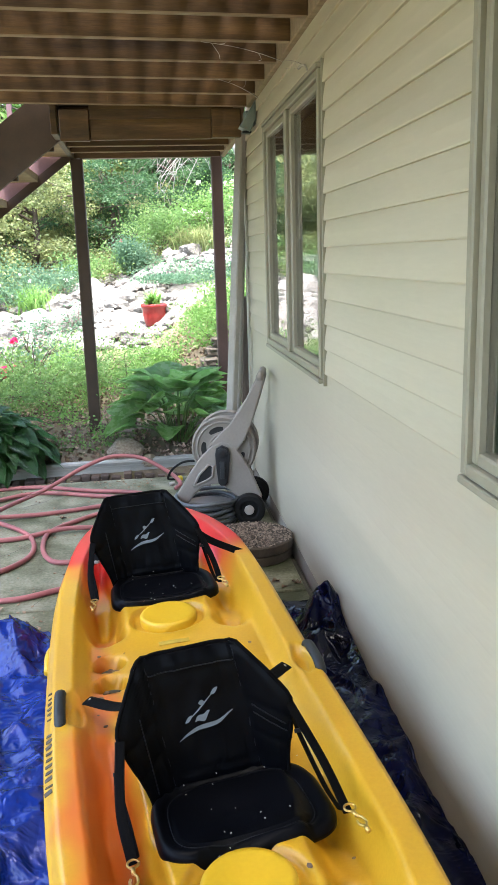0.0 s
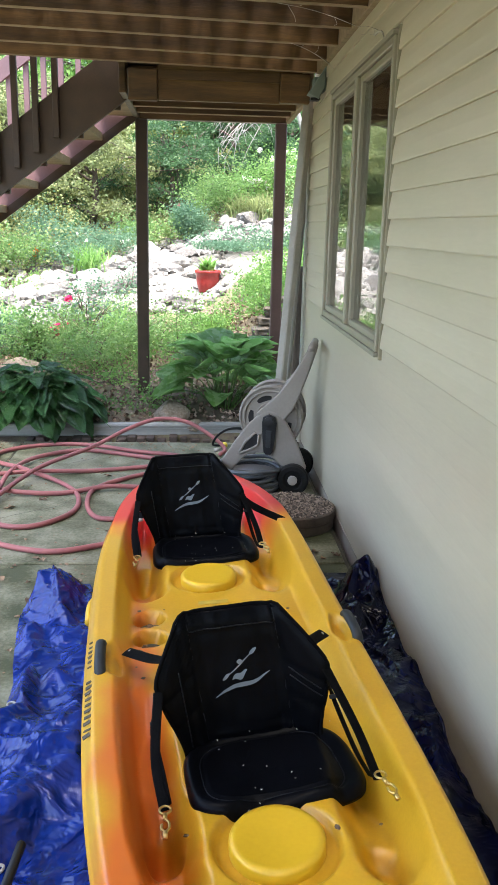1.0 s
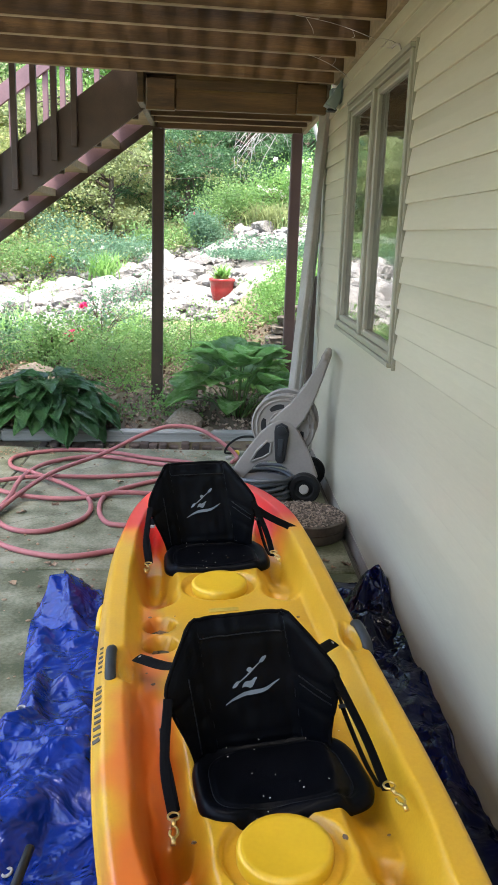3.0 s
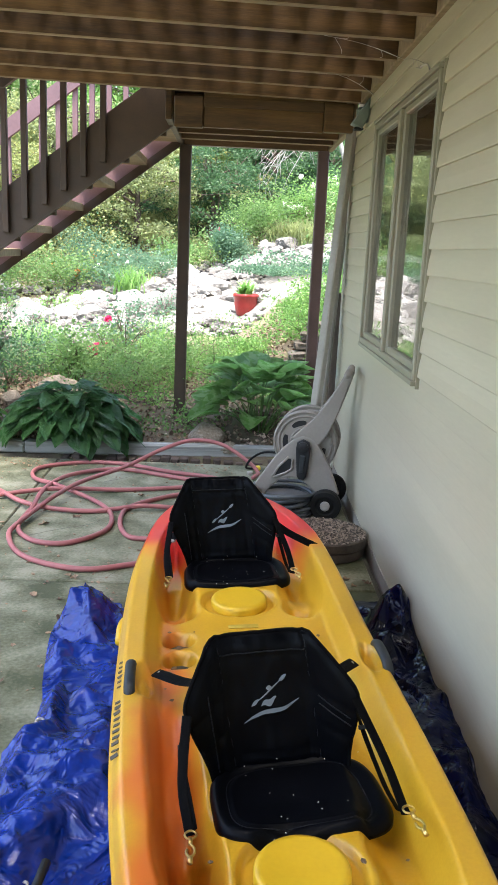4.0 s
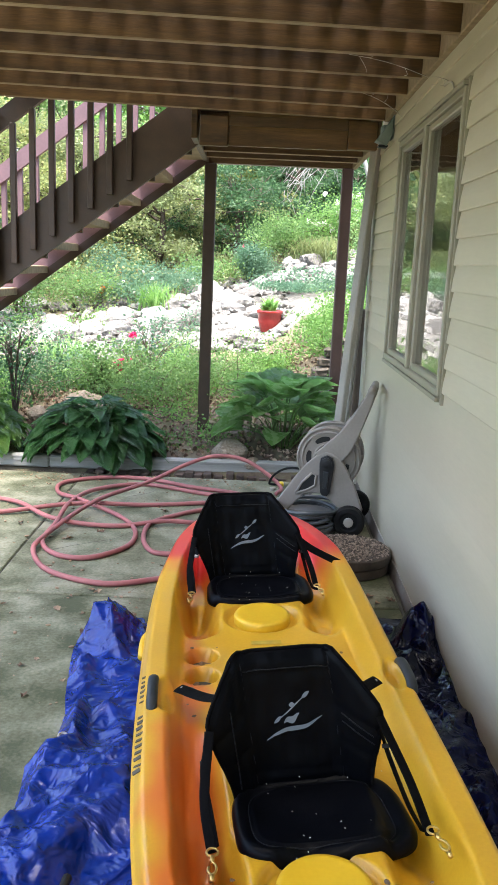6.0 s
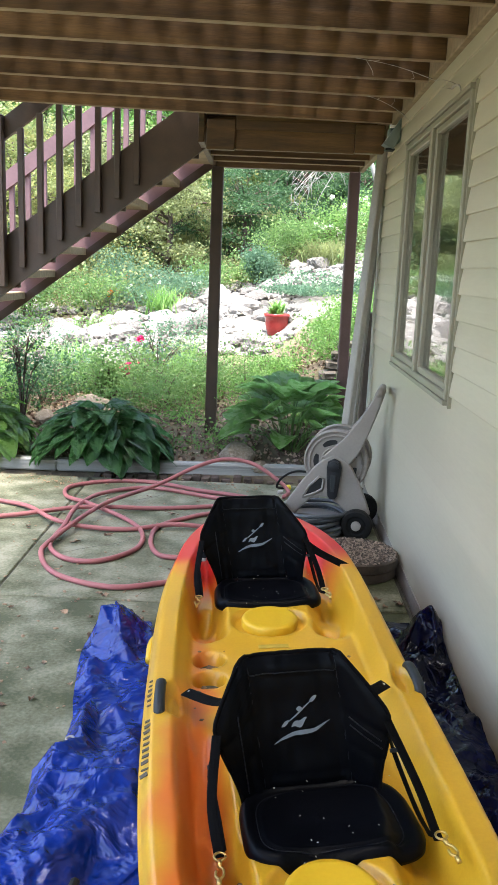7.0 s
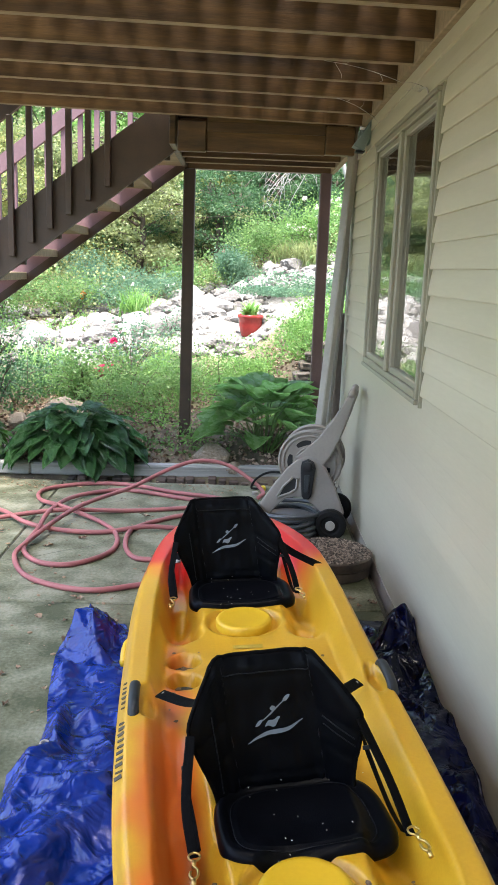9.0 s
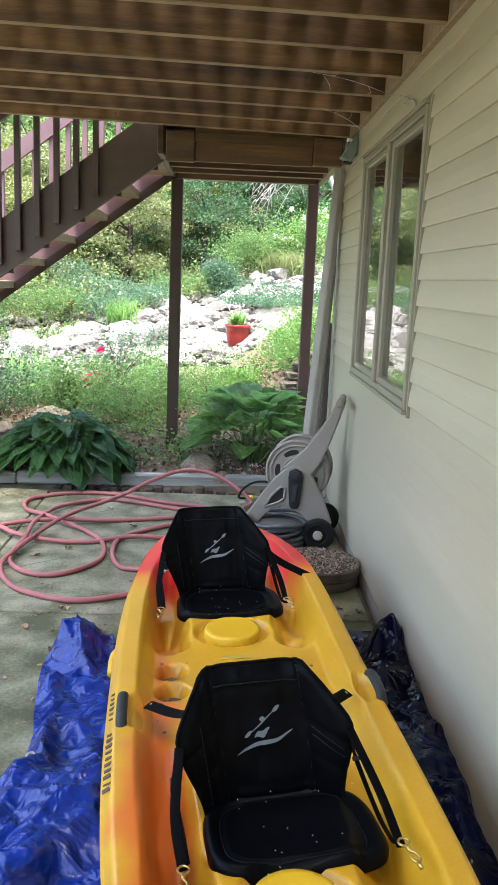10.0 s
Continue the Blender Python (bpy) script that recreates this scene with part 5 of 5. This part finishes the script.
BAND = [(-5.0, 9.3), (-3.6, 9.4), (-2.5, 9.5), (-1.8, 10.1), (-1.45, 10.8), (-1.0, 11.5), (-0.4, 11.5), (0.25, 11.85), (1.0, 12.3)]


def band(t):
    t = min(max(t, 0), 0.9999) * (len(BAND) - 1)
    i = int(t)
    a, b = BAND[i], BAND[i + 1]
    return a[0] + (b[0] - a[0]) * (t - i), a[1] + (b[1] - a[1]) * (t - i)


def rock_spot(k):
    """Along the ridge of rocks, or loose in the stony hollow below it."""
    if k % 5 < 3:
        x, y = band(rg.random())
        return x + rg.gauss(0, 0.15), y + rg.gauss(0, 0.32)
    while True:
        x, y = rg.uniform(-4.2, -0.35), rg.uniform(8.7, 11.2)
        if x < -1.0 or y < 9.3 + (x + 1.0) * 1.2 or y > 9.9:
            return x, y


for k in range(295):
    x, y = rock_spot(k)
    big = k < 70
    s = rg.uniform(0.11, 0.2) if big else rg.uniform(0.05, 0.11)
    ob = new("garden_rock", ROCKS[k % 7])
    tagged(ob, "pale limestone boulder in the garden bank" if big else "small pale stone on the garden bank", "rock", "garden rocks")
    ob.matrix_basis = pose(x, y, ground_z(x, y) + 0.25 * s, rg.uniform(-20, 20), rg.uniform(-20, 20), rg.uniform(0, 360)) @ Matrix.Diagonal((s * rg.uniform(1, 1.5), s, s * rg.uniform(0.55, 0.9), 1))
bm = bmesh.new()
for k in range(1500):
    x, y = rock_spot(k)
    s = rg.uniform(0.022, 0.06)
    q = bmesh.ops.create_icosphere(bm, subdivisions=1, radius=1, matrix=pose(x, y, ground_z(x, y) + 0.025 + 0.2 * s, rg.uniform(-20, 20), rg.uniform(-20, 20), rg.uniform(0, 180)) @ Matrix.Diagonal((s * rg.uniform(1, 1.6), s, s * 0.7, 1)))
tagged(part("cobble_litter", bm, mat("pale_cobble", [(0.06, 0.055, 0.048), (0.17, 0.158, 0.143), (0.3, 0.285, 0.26)], 0.85, 9, 60, 0.4, island=0.7)), "loose pale cobbles between the boulders", "cobbles", kind="stuff")
# pale gravel hollow between the rocks
def gravel_point(u, v):
    x = -4.8 + 5.6 * u
    lo = 8.55 + 0.5 * step(-0.9, -0.2, x) + 0.2 * math.sin(3 * x)
    hi = 9.9 + 1.75 * step(-2.4, -0.9, x) + 0.35 * step(-0.6, 0.6, x) + 0.12 * math.sin(5 * x)
    y = lo + (hi - lo) * v
    return Vector((x, y, ground_z(x, y) + 0.03 - 0.1 * abs(2 * v - 1) ** 8 + 0.012 * noise.noise((x * 6, y * 6, 1))))


tagged(part("gravel_path", sheet(70, 40, gravel_point), mat("pale_gravel", [(0.07, 0.063, 0.052), (0.14, 0.13, 0.115), (0.22, 0.21, 0.19)], 0.9, 14, 90, 0.6, dist=0.02), smooth=True), "pale crushed-stone path between boulders", "path", kind="structure")
for x, y, s, me, lab in ((-0.93, 6.14, 0.125, BROWN[0], "brown fieldstone boulder at the garden edge"), (-2.22, 7.05, 0.17, BROWN[1], "rounded buff fieldstone among plants"), (-2.62, 7.0, 0.09, BROWN[0], "small buff fieldstone among plants"), (-0.75, 5.98, 0.06, BROWN[1], "small fieldstone behind the edging")):
    ob = tagged(new("boulder", me), lab, "rock")
    ob.matrix_basis = pose(x, y, ground_z(x, y) + 0.25 * s, 0, 0, 50 * s * 20) @ Matrix.Diagonal((s * 1.25, s, s * 0.85, 1))

# dry stone wall
drywall = empty("dry_stone_wall", "low dry-laid retaining wall of dark weathered stones", "stone wall")
SW = [rock_mesh(40 + s, WALLSTONE, 0.12, True) for s in range(4)]
for c in range(8):
    x = -0.46 + 0.05 * c
    while x < 1.2:
        w = rg.uniform(0.07, 0.14)
        shared("stone", SW[rg.randrange(4)], drywall, pose(x + w, 7.16 + 0.035 * c + rg.uniform(-0.02, 0.02), 0.28 + 0.085 * c, 0, rg.uniform(-5, 5), rg.uniform(-8, 8)) @ Matrix.Diagonal((w * 1.1, 0.13, 0.045, 1)))
        x += 2 * w

# red pot
PX, PY = -0.62, 9.4
pot = empty("flower_pot", "red glazed ceramic pot with a spiky yellow-green plant", "plant pot", pose(PX, PY, ground_z(PX, PY) - 0.01) @ Matrix.Scale(0.88, 4))
part("pot_body", lathe([(0.10, 0.0), (0.118, 0.012), (0.148, 0.14), (0.155, 0.235), (0.166, 0.24), (0.169, 0.275), (0.157, 0.28), (0.145, 0.275), (0.142, 0.245), (0.02, 0.235)], 32), REDPOT, pot, smooth=True)
me = blade_mesh("blades", [(NR.normal(0, 0.04), NR.normal(0, 0.04), 0.225) for _ in range(60)], 0.26, NR, 0.02, 0.8)
stuff("pot_foliage", me, L_LIME, "yellow-green strap leaves", "", pot)


def bush(name, x, y, r, h, n, size, material, label, flower=None, stems=7, category="shrub", dz=0.0, slim=0.35):
    """Stems that fork from the root and leaves in loose clumps at their ends."""
    z0 = ground_z(x, y) + dz
    b = empty(name, label, category, pose(x, y, z0), group="garden shrubs")
    bm = bmesh.new()
    tips = []
    for k in range(stems):
        a = 6.283 * k / stems + NR.uniform(-0.4, 0.4)
        f = NR.uniform(0.25, 1.0)
        tip = Vector((r * f * math.cos(a), r * f * math.sin(a), h * (1 - 0.45 * f * f) * NR.uniform(0.8, 1.05)))
        mid = Vector((tip.x * 0.35, tip.y * 0.35, tip.z * 0.6))
        tube(smooth_path([(0, 0, -0.04), mid, tip], 3), 0.012 * max(h, 0.4), 5, bm, taper=0.003)
        tips += [tip, mid.lerp(tip, 0.5), mid]
        for q in range(3):
            o = tip + Vector(NR.normal(0, 0.25 * r, 3).tolist())
            o.z = max(o.z, 0.08)
            tube([mid.lerp(tip, 0.5), o], 0.004 * max(h, 0.4) + 0.001, 4, bm, taper=0.0015)
            tips.append(o)
    tagged(part("stem", bm, BARK, b, smooth=True), kind="stuff")
    t = np.array([list(p) for p in tips])
    n = int(n * (1.5 if size < 0.05 else 2.6))
    c = t[NR.integers(0, len(t), n)] + NR.normal(0, 1, (n, 3)) * (0.2 * r + 0.02, 0.2 * r + 0.02, 0.14 * h + 0.01)
    c[:, 2] = np.maximum(c[:, 2], 0.01)
    stuff("foliage", leaf_mesh("foliage", c, size * (0.8 if size < 0.05 else 0.55), NR, 0.4, slim), material, "", "", b)
    if flower:
        fm, nf, fs = flower
        idx = NR.integers(0, len(t), nf)
        c = np.repeat(t[idx] + (0, 0, 0.1 * h), 24, axis=0) + NR.normal(0, fs * 0.16, (nf * 24, 3))
        stuff("blossom", leaf_mesh("blossom", c, fs * 0.75, NR, 0.1, 0.55), fm, "bright blossoms", "", b)
    return b


# low planting between edging and rocks
for x, y, r, h, n, s, m_, lab in (
        (-1.4, 6.8, 0.3, 0.13, 260, 0.035, L_LIME, "low lime-green groundcover by the post"),
        (-1.08, 6.4, 0.16, 0.13, 160, 0.03, L_LIME, "small bright green seedlings by the post"),
        (-1.6, 7.25, 0.42, 0.30, 2400, 0.034, L_MID, "loose green perennial clump"),
        (-2.1, 7.5, 0.5, 0.28, 2200, 0.032, L_MID, "dark green perennial clump"),
        (-2.75, 7.4, 0.5, 0.36, 2000, 0.034, L_DARK, "green perennial clump with small leaves"),
        (-3.3, 7.1, 0.45, 0.42, 1200, 0.04, L_LIME, "bright green perennial clump"),
        (-1.15, 7.6, 0.42, 0.24, 2400, 0.032, L_MID, "feathery green perennials in the bank"),
        (-0.72, 7.2, 0.45, 0.28, 2600, 0.026, L_LIME, "feathery green foliage by the stone wall"),
        (-0.02, 7.6, 0.3, 0.26, 1500, 0.034, L_LIME, "lime-green ferny foliage over the stone wall"),
        (0.2, 8.2, 0.35, 0.16, 1500, 0.034, L_LIME, "lime-green ferny clump below the pot"),
        (0.2, 8.0, 0.42, 0.42, 1500, 0.036, L_LIME, "lime-green ferny foliage above the wall"),
        (0.35, 7.6, 0.45, 0.6, 1200, 0.04, L_LIME, "bright green foliage beside the house corner"),
        (-0.12, 8.3, 0.26, 0.15, 1800, 0.028, L_LIME, "lime-green feathery clump below the pot"),
        (0.22, 8.7, 0.36, 0.2, 2000, 0.03, L_LIME, "lime-green feathery clump beside the pot"),
        (-0.55, 7.85, 0.34, 0.14, 1600, 0.028, L_LIME, "low lime-green feathery clump"),
        (-1.75, 8.05, 0.35, 0.18, 600, 0.027, L_LIME, "green clump among pale stones"),
        (-2.6, 8.1, 0.4, 0.2, 600, 0.035, L_BLUE, "grey-green clump among pale stones"),
        (-3.7, 7.7, 0.5, 0.25, 1200, 0.04, L_MID, "green clump in the bank"),
        (-4.2, 7.2, 0.6, 0.5, 1400, 0.045, L_DARK, "dark green clump at the bank"),
        (-3.9, 6.5, 0.5, 0.4, 1200, 0.045, L_MID, "green leafy clump behind the edging")):
    bush("perennial", x, y, r, h, n, s, m_, lab, stems=9, category="plant")
bush("rose_bush", -2.16, 7.3, 0.18, 0.4, 420, 0.045, L_MID, "rose bush with a bright pink bloom", (PINKFL, 1, 0.075))
bush("rose_bush", -1.9, 7.7, 0.25, 0.4, 320, 0.045, L_MID, "rose bush with small red-pink blooms", (PINKFL, 2, 0.045))
bush("rose_bush", -2.75, 6.75, 0.2, 0.85, 260, 0.04, L_DARK, "tall thin-stemmed bush with sparse leaves", stems=10)
bush("rose_bush", -1.75, 7.75, 0.3, 0.62, 420, 0.035, L_BLUE, "airy grey-green bush with small pale flowers", (WHITEFL, 7, 0.025))

# low green tufts among the pale stones
tuft_rng = random.Random(14)
for k in range(26):
    x, y = tuft_rng.uniform(-4.2, -1.5), tuft_rng.uniform(8.5, 10.2)
    bush("rock_plant", x, y, tuft_rng.uniform(0.1, 0.22), tuft_rng.uniform(0.1, 0.26), 130, 0.032, (L_MID, L_BLUE, L_LIME)[k % 3], "small green tuft growing between pale stones", stems=5, category="plant")
# middle distance
for x, y, r, h, n, s, m_, lab, fl in (
        (-0.2, 10.45, 0.55, 0.07, 3600, 0.036, L_BLUE, "blue-green creeping mound over rocks", None),
        (0.4, 10.7, 0.5, 0.07, 2400, 0.036, L_BLUE, "blue-green creeping mound beside the path", None),
        (-0.86, 11.9, 0.26, 0.42, 3000, 0.05, L_BLUE, "rounded blue-green shrub with pink heads", (PINKFL, 5, 0.03)),
        (-0.4, 12.5, 0.5, 0.55, 2400, 0.055, L_MID, "leafy green shrub behind rocks", None),
        (-2.9, 10.7, 0.45, 0.42, 1900, 0.045, L_MID, "grey-green shrub with orange flowers", (ORANGEFL, 5, 0.05)),
        (-2.4, 10.7, 0.4, 0.32, 1500, 0.04, L_BLUE, "silvery perennial clump above rocks", (WHITEFL, 10, 0.03)),
        (-1.95, 11.5, 0.45, 0.3, 1900, 0.045, L_BLUE, "silvery clump on the bank", (WHITEFL, 8, 0.03)),
        (-1.45, 12.0, 0.4, 0.34, 1900, 0.045, L_MID, "green leafy clump on the bank", None),
        (-2.75, 11.6, 0.5, 0.4, 1900, 0.05, L_BLUE, "blue-green leafy clump on the bank", (ORANGEFL, 3, 0.05)),
        (-3.7, 10.2, 0.6, 0.7, 2000, 0.06, L_MID, "green shrub above rocks", (ORANGEFL, 3, 0.05)),
        (-4.6, 9.6, 0.7, 0.9, 2200, 0.065, L_DARK, "dark shrub at the bank's end", None),
        (-5.6, 9.0, 0.8, 1.0, 2200, 0.07, L_MID, "tall green shrub at the bank's end", None),
        (0.42, 12.5, 0.5, 0.75, 2200, 0.06, L_LIME, "pale flowering shrub beside grasses", (WHITEFL, 34, 0.05)),
        (0.9, 10.0, 0.7, 0.9, 2000, 0.06, L_MID, "green shrub beyond the house corner", (WHITEFL, 8, 0.04))):
    bush("garden_shrub", x, y, r, h, n, s, m_, lab, fl, stems=10)
for x, y, ln, n, m_, lab in ((0.2, 11.95, 0.42, 420, L_DRY, "tall buff ornamental grass clump"), (-0.05, 12.15, 0.38, 300, L_DRY, "tall green ornamental grass clump"), (-2.05, 10.5, 0.4, 220, L_LIME, "spiky green daylily clump"), (0.6, 12.5, 0.6, 260, L_DRY, "buff ornamental grass clump")):
    g = empty("ornamental_grass", lab, "grass", pose(x, y, ground_z(x, y)), group="ornamental grasses")
    stuff("blades", blade_mesh("blades", [(NR.normal(0, 0.11), NR.normal(0, 0.11), -0.02) for _ in range(n)], ln, NR, 0.008, 0.6), m_, "", "", g)

# grassy blades among the perennials
roots = []
while len(roots) < 2600:
    x, y = NR.uniform(-4.5, 0.7), NR.uniform(6.8, 8.8)
    if noise.noise((x * 1.6 + 9, y * 1.6, 5)) > 0.15:
        roots.append((x, y, ground_z(x, y)))
stuff("meadow_blades", blade_mesh("meadow_blades", roots, 0.26, NR, 0.005, 0.7), L_LIME, "fine bright green blades among the perennials", "grass")
for material, amount, seed, tone in ((L_DRY, 15000, 8, "olive"), (L_YELL, 8000, 21, "yellow-green"), (L_DARK, 10000, 33, "dark green")):
    pts = []
    while len(pts) < amount:
        x, y = NR.uniform(-7, 2), NR.uniform(10.6, 15.5)
        d = noise.noise((x * 0.8, y * 0.8, seed))
        if d > -0.05 and (x < -2.3 or y > 13.6):
            pts.append((x, y, ground_z(x, y) + NR.uniform(0, 0.4 + 1.5 * max(d, 0))))
    stuff("bank_scrub", leaf_mesh("bank_scrub", pts, 0.042, NR, 0.4, 0.36), material, tone + " scrub on the bank", "scrub")

# thin weeds and groundcover over the soil
pts = []
while len(pts) < 9500:
    x, y = NR.uniform(-4.6, 0.6), NR.uniform(6.15, 8.6)
    if noise.noise((x * 1.7, y * 1.7, 2)) + 0.22 * step(6.6, 7.4, y) > 0.18:
        pts.append((x, y, ground_z(x, y) + abs(NR.normal(0, 0.05)) + 0.01))
stuff("groundcover", leaf_mesh("groundcover", pts, 0.026, NR, 0.6, 0.35), L_MID, "small-leaved green groundcover over mulch", "groundcover")
pts = [(x, y, ground_z(x, y) + 0.012) for x, y in zip(NR.uniform(-4.4, 0.4, 9000), NR.uniform(5.98, 8.4, 9000))]
stuff("leaf_mulch", leaf_mesh("leaf_mulch", pts, 0.035, NR, 0.9, 0.4, 0.02), mat("mulch_bits", [(0.08, 0.05, 0.035), (0.24, 0.16, 0.12), (0.38, 0.28, 0.21)], 0.9, 9, 60, 0.2, island=0.8), "brown leaf mulch on the bed", "mulch")
pts = []
while len(pts) < 34000:
    x, y = NR.uniform(-9, 4), NR.uniform(10.2, 17)
    if x > -2.3 and y < min(10.5 + (x + 2.3), 12.0):
        continue
    pts.append((x, y, ground_z(x, y) + abs(NR.normal(0, 0.12))))
stuff("bank_cover", leaf_mesh("bank_cover", pts, 0.042, NR, 0.5, 0.35), L_DRY, "dry-tinged undergrowth on the bank", "undergrowth")


def clumped(n, centres, spread):
    c = np.asarray(centres)
    return c[NR.integers(0, len(c), n)] + NR.normal(0, 1, (n, 3)) * spread


def tree(x, y, h, r, n, size, material, label, lean=0.0, bark=None, low=0.08):
    """Tapered trunk, limbs, and a crown of leaf clumps with gaps."""
    t = empty("tree", label, "tree", pose(x, y, ground_z(x, y) - 0.1), group="bank trees")
    bm = bmesh.new()
    top = Vector((lean, 0.1, h * 0.85))
    trunk = smooth_path([(0, 0, 0), (lean * 0.2 + 0.05, 0.03, h * 0.3), (lean * 0.5, 0.0, h * 0.6), top], 5)
    tube(trunk, 0.018 * h + 0.03, 9, bm, taper=0.02)
    part("trunk", bm, bark or BARK, t, smooth=True)
    bm = bmesh.new()
    ends = [top]
    for k in range(20):
        f = NR.uniform(low, 0.95)
        p = trunk[int(f * (len(trunk) - 1))]
        a = k * 2.4 + NR.uniform(-0.4, 0.4)
        e = p + Vector((math.cos(a), math.sin(a), NR.uniform(0.05, 0.5))) * r * NR.uniform(0.5, 1.0) * (1.15 - 0.5 * f)
        mid = p.lerp(e, 0.5) + Vector((0, 0, 0.08 * r))
        tube(smooth_path([p, mid, e], 3), 0.012 * h * (1 - f) + 0.015, 6, bm, taper=0.008)
        for q in range(4):
            o = mid.lerp(e, NR.uniform(0.2, 1.1)) + Vector(NR.normal(0, 0.2 * r, 3).tolist())
            tube([mid.lerp(e, 0.4), o], 0.012, 4, bm, taper=0.004)
            ends.append(o)
        ends.append(e)
    tagged(part("limb_work", bm, bark or BARK, t, smooth=True), kind="stuff")
    near = y < 15
    c = clumped(int(n * (3.2 if near else 1.9)), [list(p) for p in ends], (0.11 * r, 0.11 * r, 0.05 * r))
    stuff("crown", leaf_mesh("crown", c, size * (0.58 if near else 0.85), NR, 0.5, 0.38, -0.1), material, "", "", t)


for x, y, h, r, n, s, m_, lab, ln in (
        (-0.2, 14.6, 2.2, 1.1, 5200, 0.085, L_DARK, "dark green understorey tree behind the garden", 0.1),
        (-2.4, 13.3, 1.9, 1.1, 4600, 0.075, L_DRY, "thin olive-leaved thicket tree above the rocks", 0.2),
        (-1.2, 13.7, 1.6, 0.9, 5200, 0.06, L_DARK, "dark low thicket behind the blue-green shrub", 0.1),
        (0.7, 14.0, 1.5, 0.9, 5200, 0.06, L_DARK, "dark low thicket behind the grasses", 0.1),
        (-4.3, 12.0, 1.9, 1.1, 4600, 0.075, L_YELL, "thin yellow-green thicket tree by the stair", -0.2),
        (-6.4, 11.5, 2.2, 1.2, 4600, 0.08, L_DARK, "dark thicket tree at the bank's end", 0.1),
        (-1.5, 15.5, 3.4, 1.5, 5200, 0.10, L_YELL, "small maple with yellowing leaves", 0.2),
        (-3.4, 14.0, 2.6, 1.5, 5200, 0.09, L_DRY, "thicket tree with thin olive leaves", -0.3),
        (-5.2, 13.0, 2.8, 1.6, 5200, 0.09, L_YELL, "thicket tree with thin yellow-green leaves", 0.3),
        (0.2, 17.5, 4.5, 1.9, 6000, 0.12, L_DARK, "dark green tree on the wooded slope", 0.1),
        (-2.6, 18.5, 5.0, 2.1, 6000, 0.12, L_LIME, "bright green tree on the wooded slope", 0.4),
        (-5.6, 18.0, 5.0, 2.2, 6000, 0.12, L_MID, "green tree on the wooded slope", -0.4),
        (2.4, 16.0, 4.6, 1.9, 6000, 0.12, L_MID, "green tree beyond the house corner", 0.2),
        (-8.6, 15.5, 4.8, 2.2, 6000, 0.12, L_DARK, "dark green tree at the slope's side", 0.2),
        (-0.7, 21.5, 6.5, 2.6, 6500, 0.15, L_MID, "tall green tree deep in the woods", 0.3),
        (-4.2, 23.0, 7.0, 2.8, 6500, 0.15, L_LIME, "tall sunlit tree deep in the woods", -0.3),
        (2.8, 22.0, 7.0, 2.8, 6500, 0.15, L_MID, "tall dark tree deep in the woods", 0.0),
        (-8.5, 21.5, 7.0, 2.8, 6500, 0.15, L_MID, "tall green tree at the wood's edge", 0.0)):
    tree(x, y, h, r, n, s, m_, lab, ln)

# bare pale branches hanging before the woods
dead = empty("dead_branch", "bare pale branches arching down before the woods", "branch", pose(0.05, 12.9, ground_z(0.05, 12.9)))
bm = bmesh.new()
for k in range(15):
    p = Vector((0.62, 0, 1.5))
    head = Vector((NR.uniform(-0.9, 0.0), NR.uniform(-0.3, 0.3), NR.uniform(-0.2, 0.7))).normalized()
    pts = [p]
    for q in range(7):
        head = (head + Vector((NR.uniform(-0.3, 0.2), NR.uniform(-0.2, 0.2), -0.27 + NR.uniform(-0.2, 0.2)))).normalized()
        p = p + head * 0.2
        pts.append(p)
    p = smooth_path(pts, 4)
    tube(p, 0.010, 5, bm, taper=0.003)
    for q in range(7):
        s0 = p[NR.integers(6, len(p))]
        o = Vector((NR.uniform(-0.3, 0.2), NR.uniform(-0.1, 0.1), NR.uniform(-0.35, 0.12)))
        tube(smooth_path([s0, s0 + o * 0.5 + Vector((0, 0, 0.04)), s0 + o], 3), 0.0045, 4, bm, taper=0.002)
tube(smooth_path([(0.95, 0.2, -0.1), (0.85, 0.1, 0.8), (0.62, 0, 1.5)], 5), 0.05, 7, bm, taper=0.03)
tagged(part("twig_spray", bm, PALEBARK, dead, smooth=True), kind="stuff")

# the far woods close the view
cl = []
for k in range(330):
    x, y = NR.uniform(-22, 13), NR.uniform(19, 31)
    cl.append((x, y, ground_z(x, y) + NR.uniform(0.2, 6.5)))
stuff("far_woods", leaf_mesh("far_woods", clumped(70000, cl, (0.7, 0.6, 0.3)), 0.2, NR, 0.4, 0.38, 0.0), L_MID, "dense green woods rising behind the garden", "woods")
bm = bmesh.new()
for k in range(34):
    x, y = NR.uniform(-16, 9), NR.uniform(19, 30)
    z0 = ground_z(x, y)
    tube([(x, y, z0 - 0.2), (x + NR.uniform(-0.4, 0.4), y, z0 + 8)], 0.13, 7, bm, taper=0.06)
tagged(part("far_trunks", bm, BARK, smooth=True), "slender dark trunks in the far woods", "trees", kind="stuff")
# Unseen hedge added to close the yard and limit the light.
cl = []
for k in range(300):
    a = NR.uniform(2.4, 5.1)
    R = NR.uniform(19, 27)
    cl.append((R * math.cos(a) - 2, R * math.sin(a) + 2, NR.uniform(0, 3)))
stuff("yard_hedge", leaf_mesh("yard_hedge", clumped(14000, cl, (1.2, 1.2, 0.9)), 0.5, NR, 0.3, 0.4, 0.0), L_MID, "tall unseen green hedge added round the open yard", "hedge")
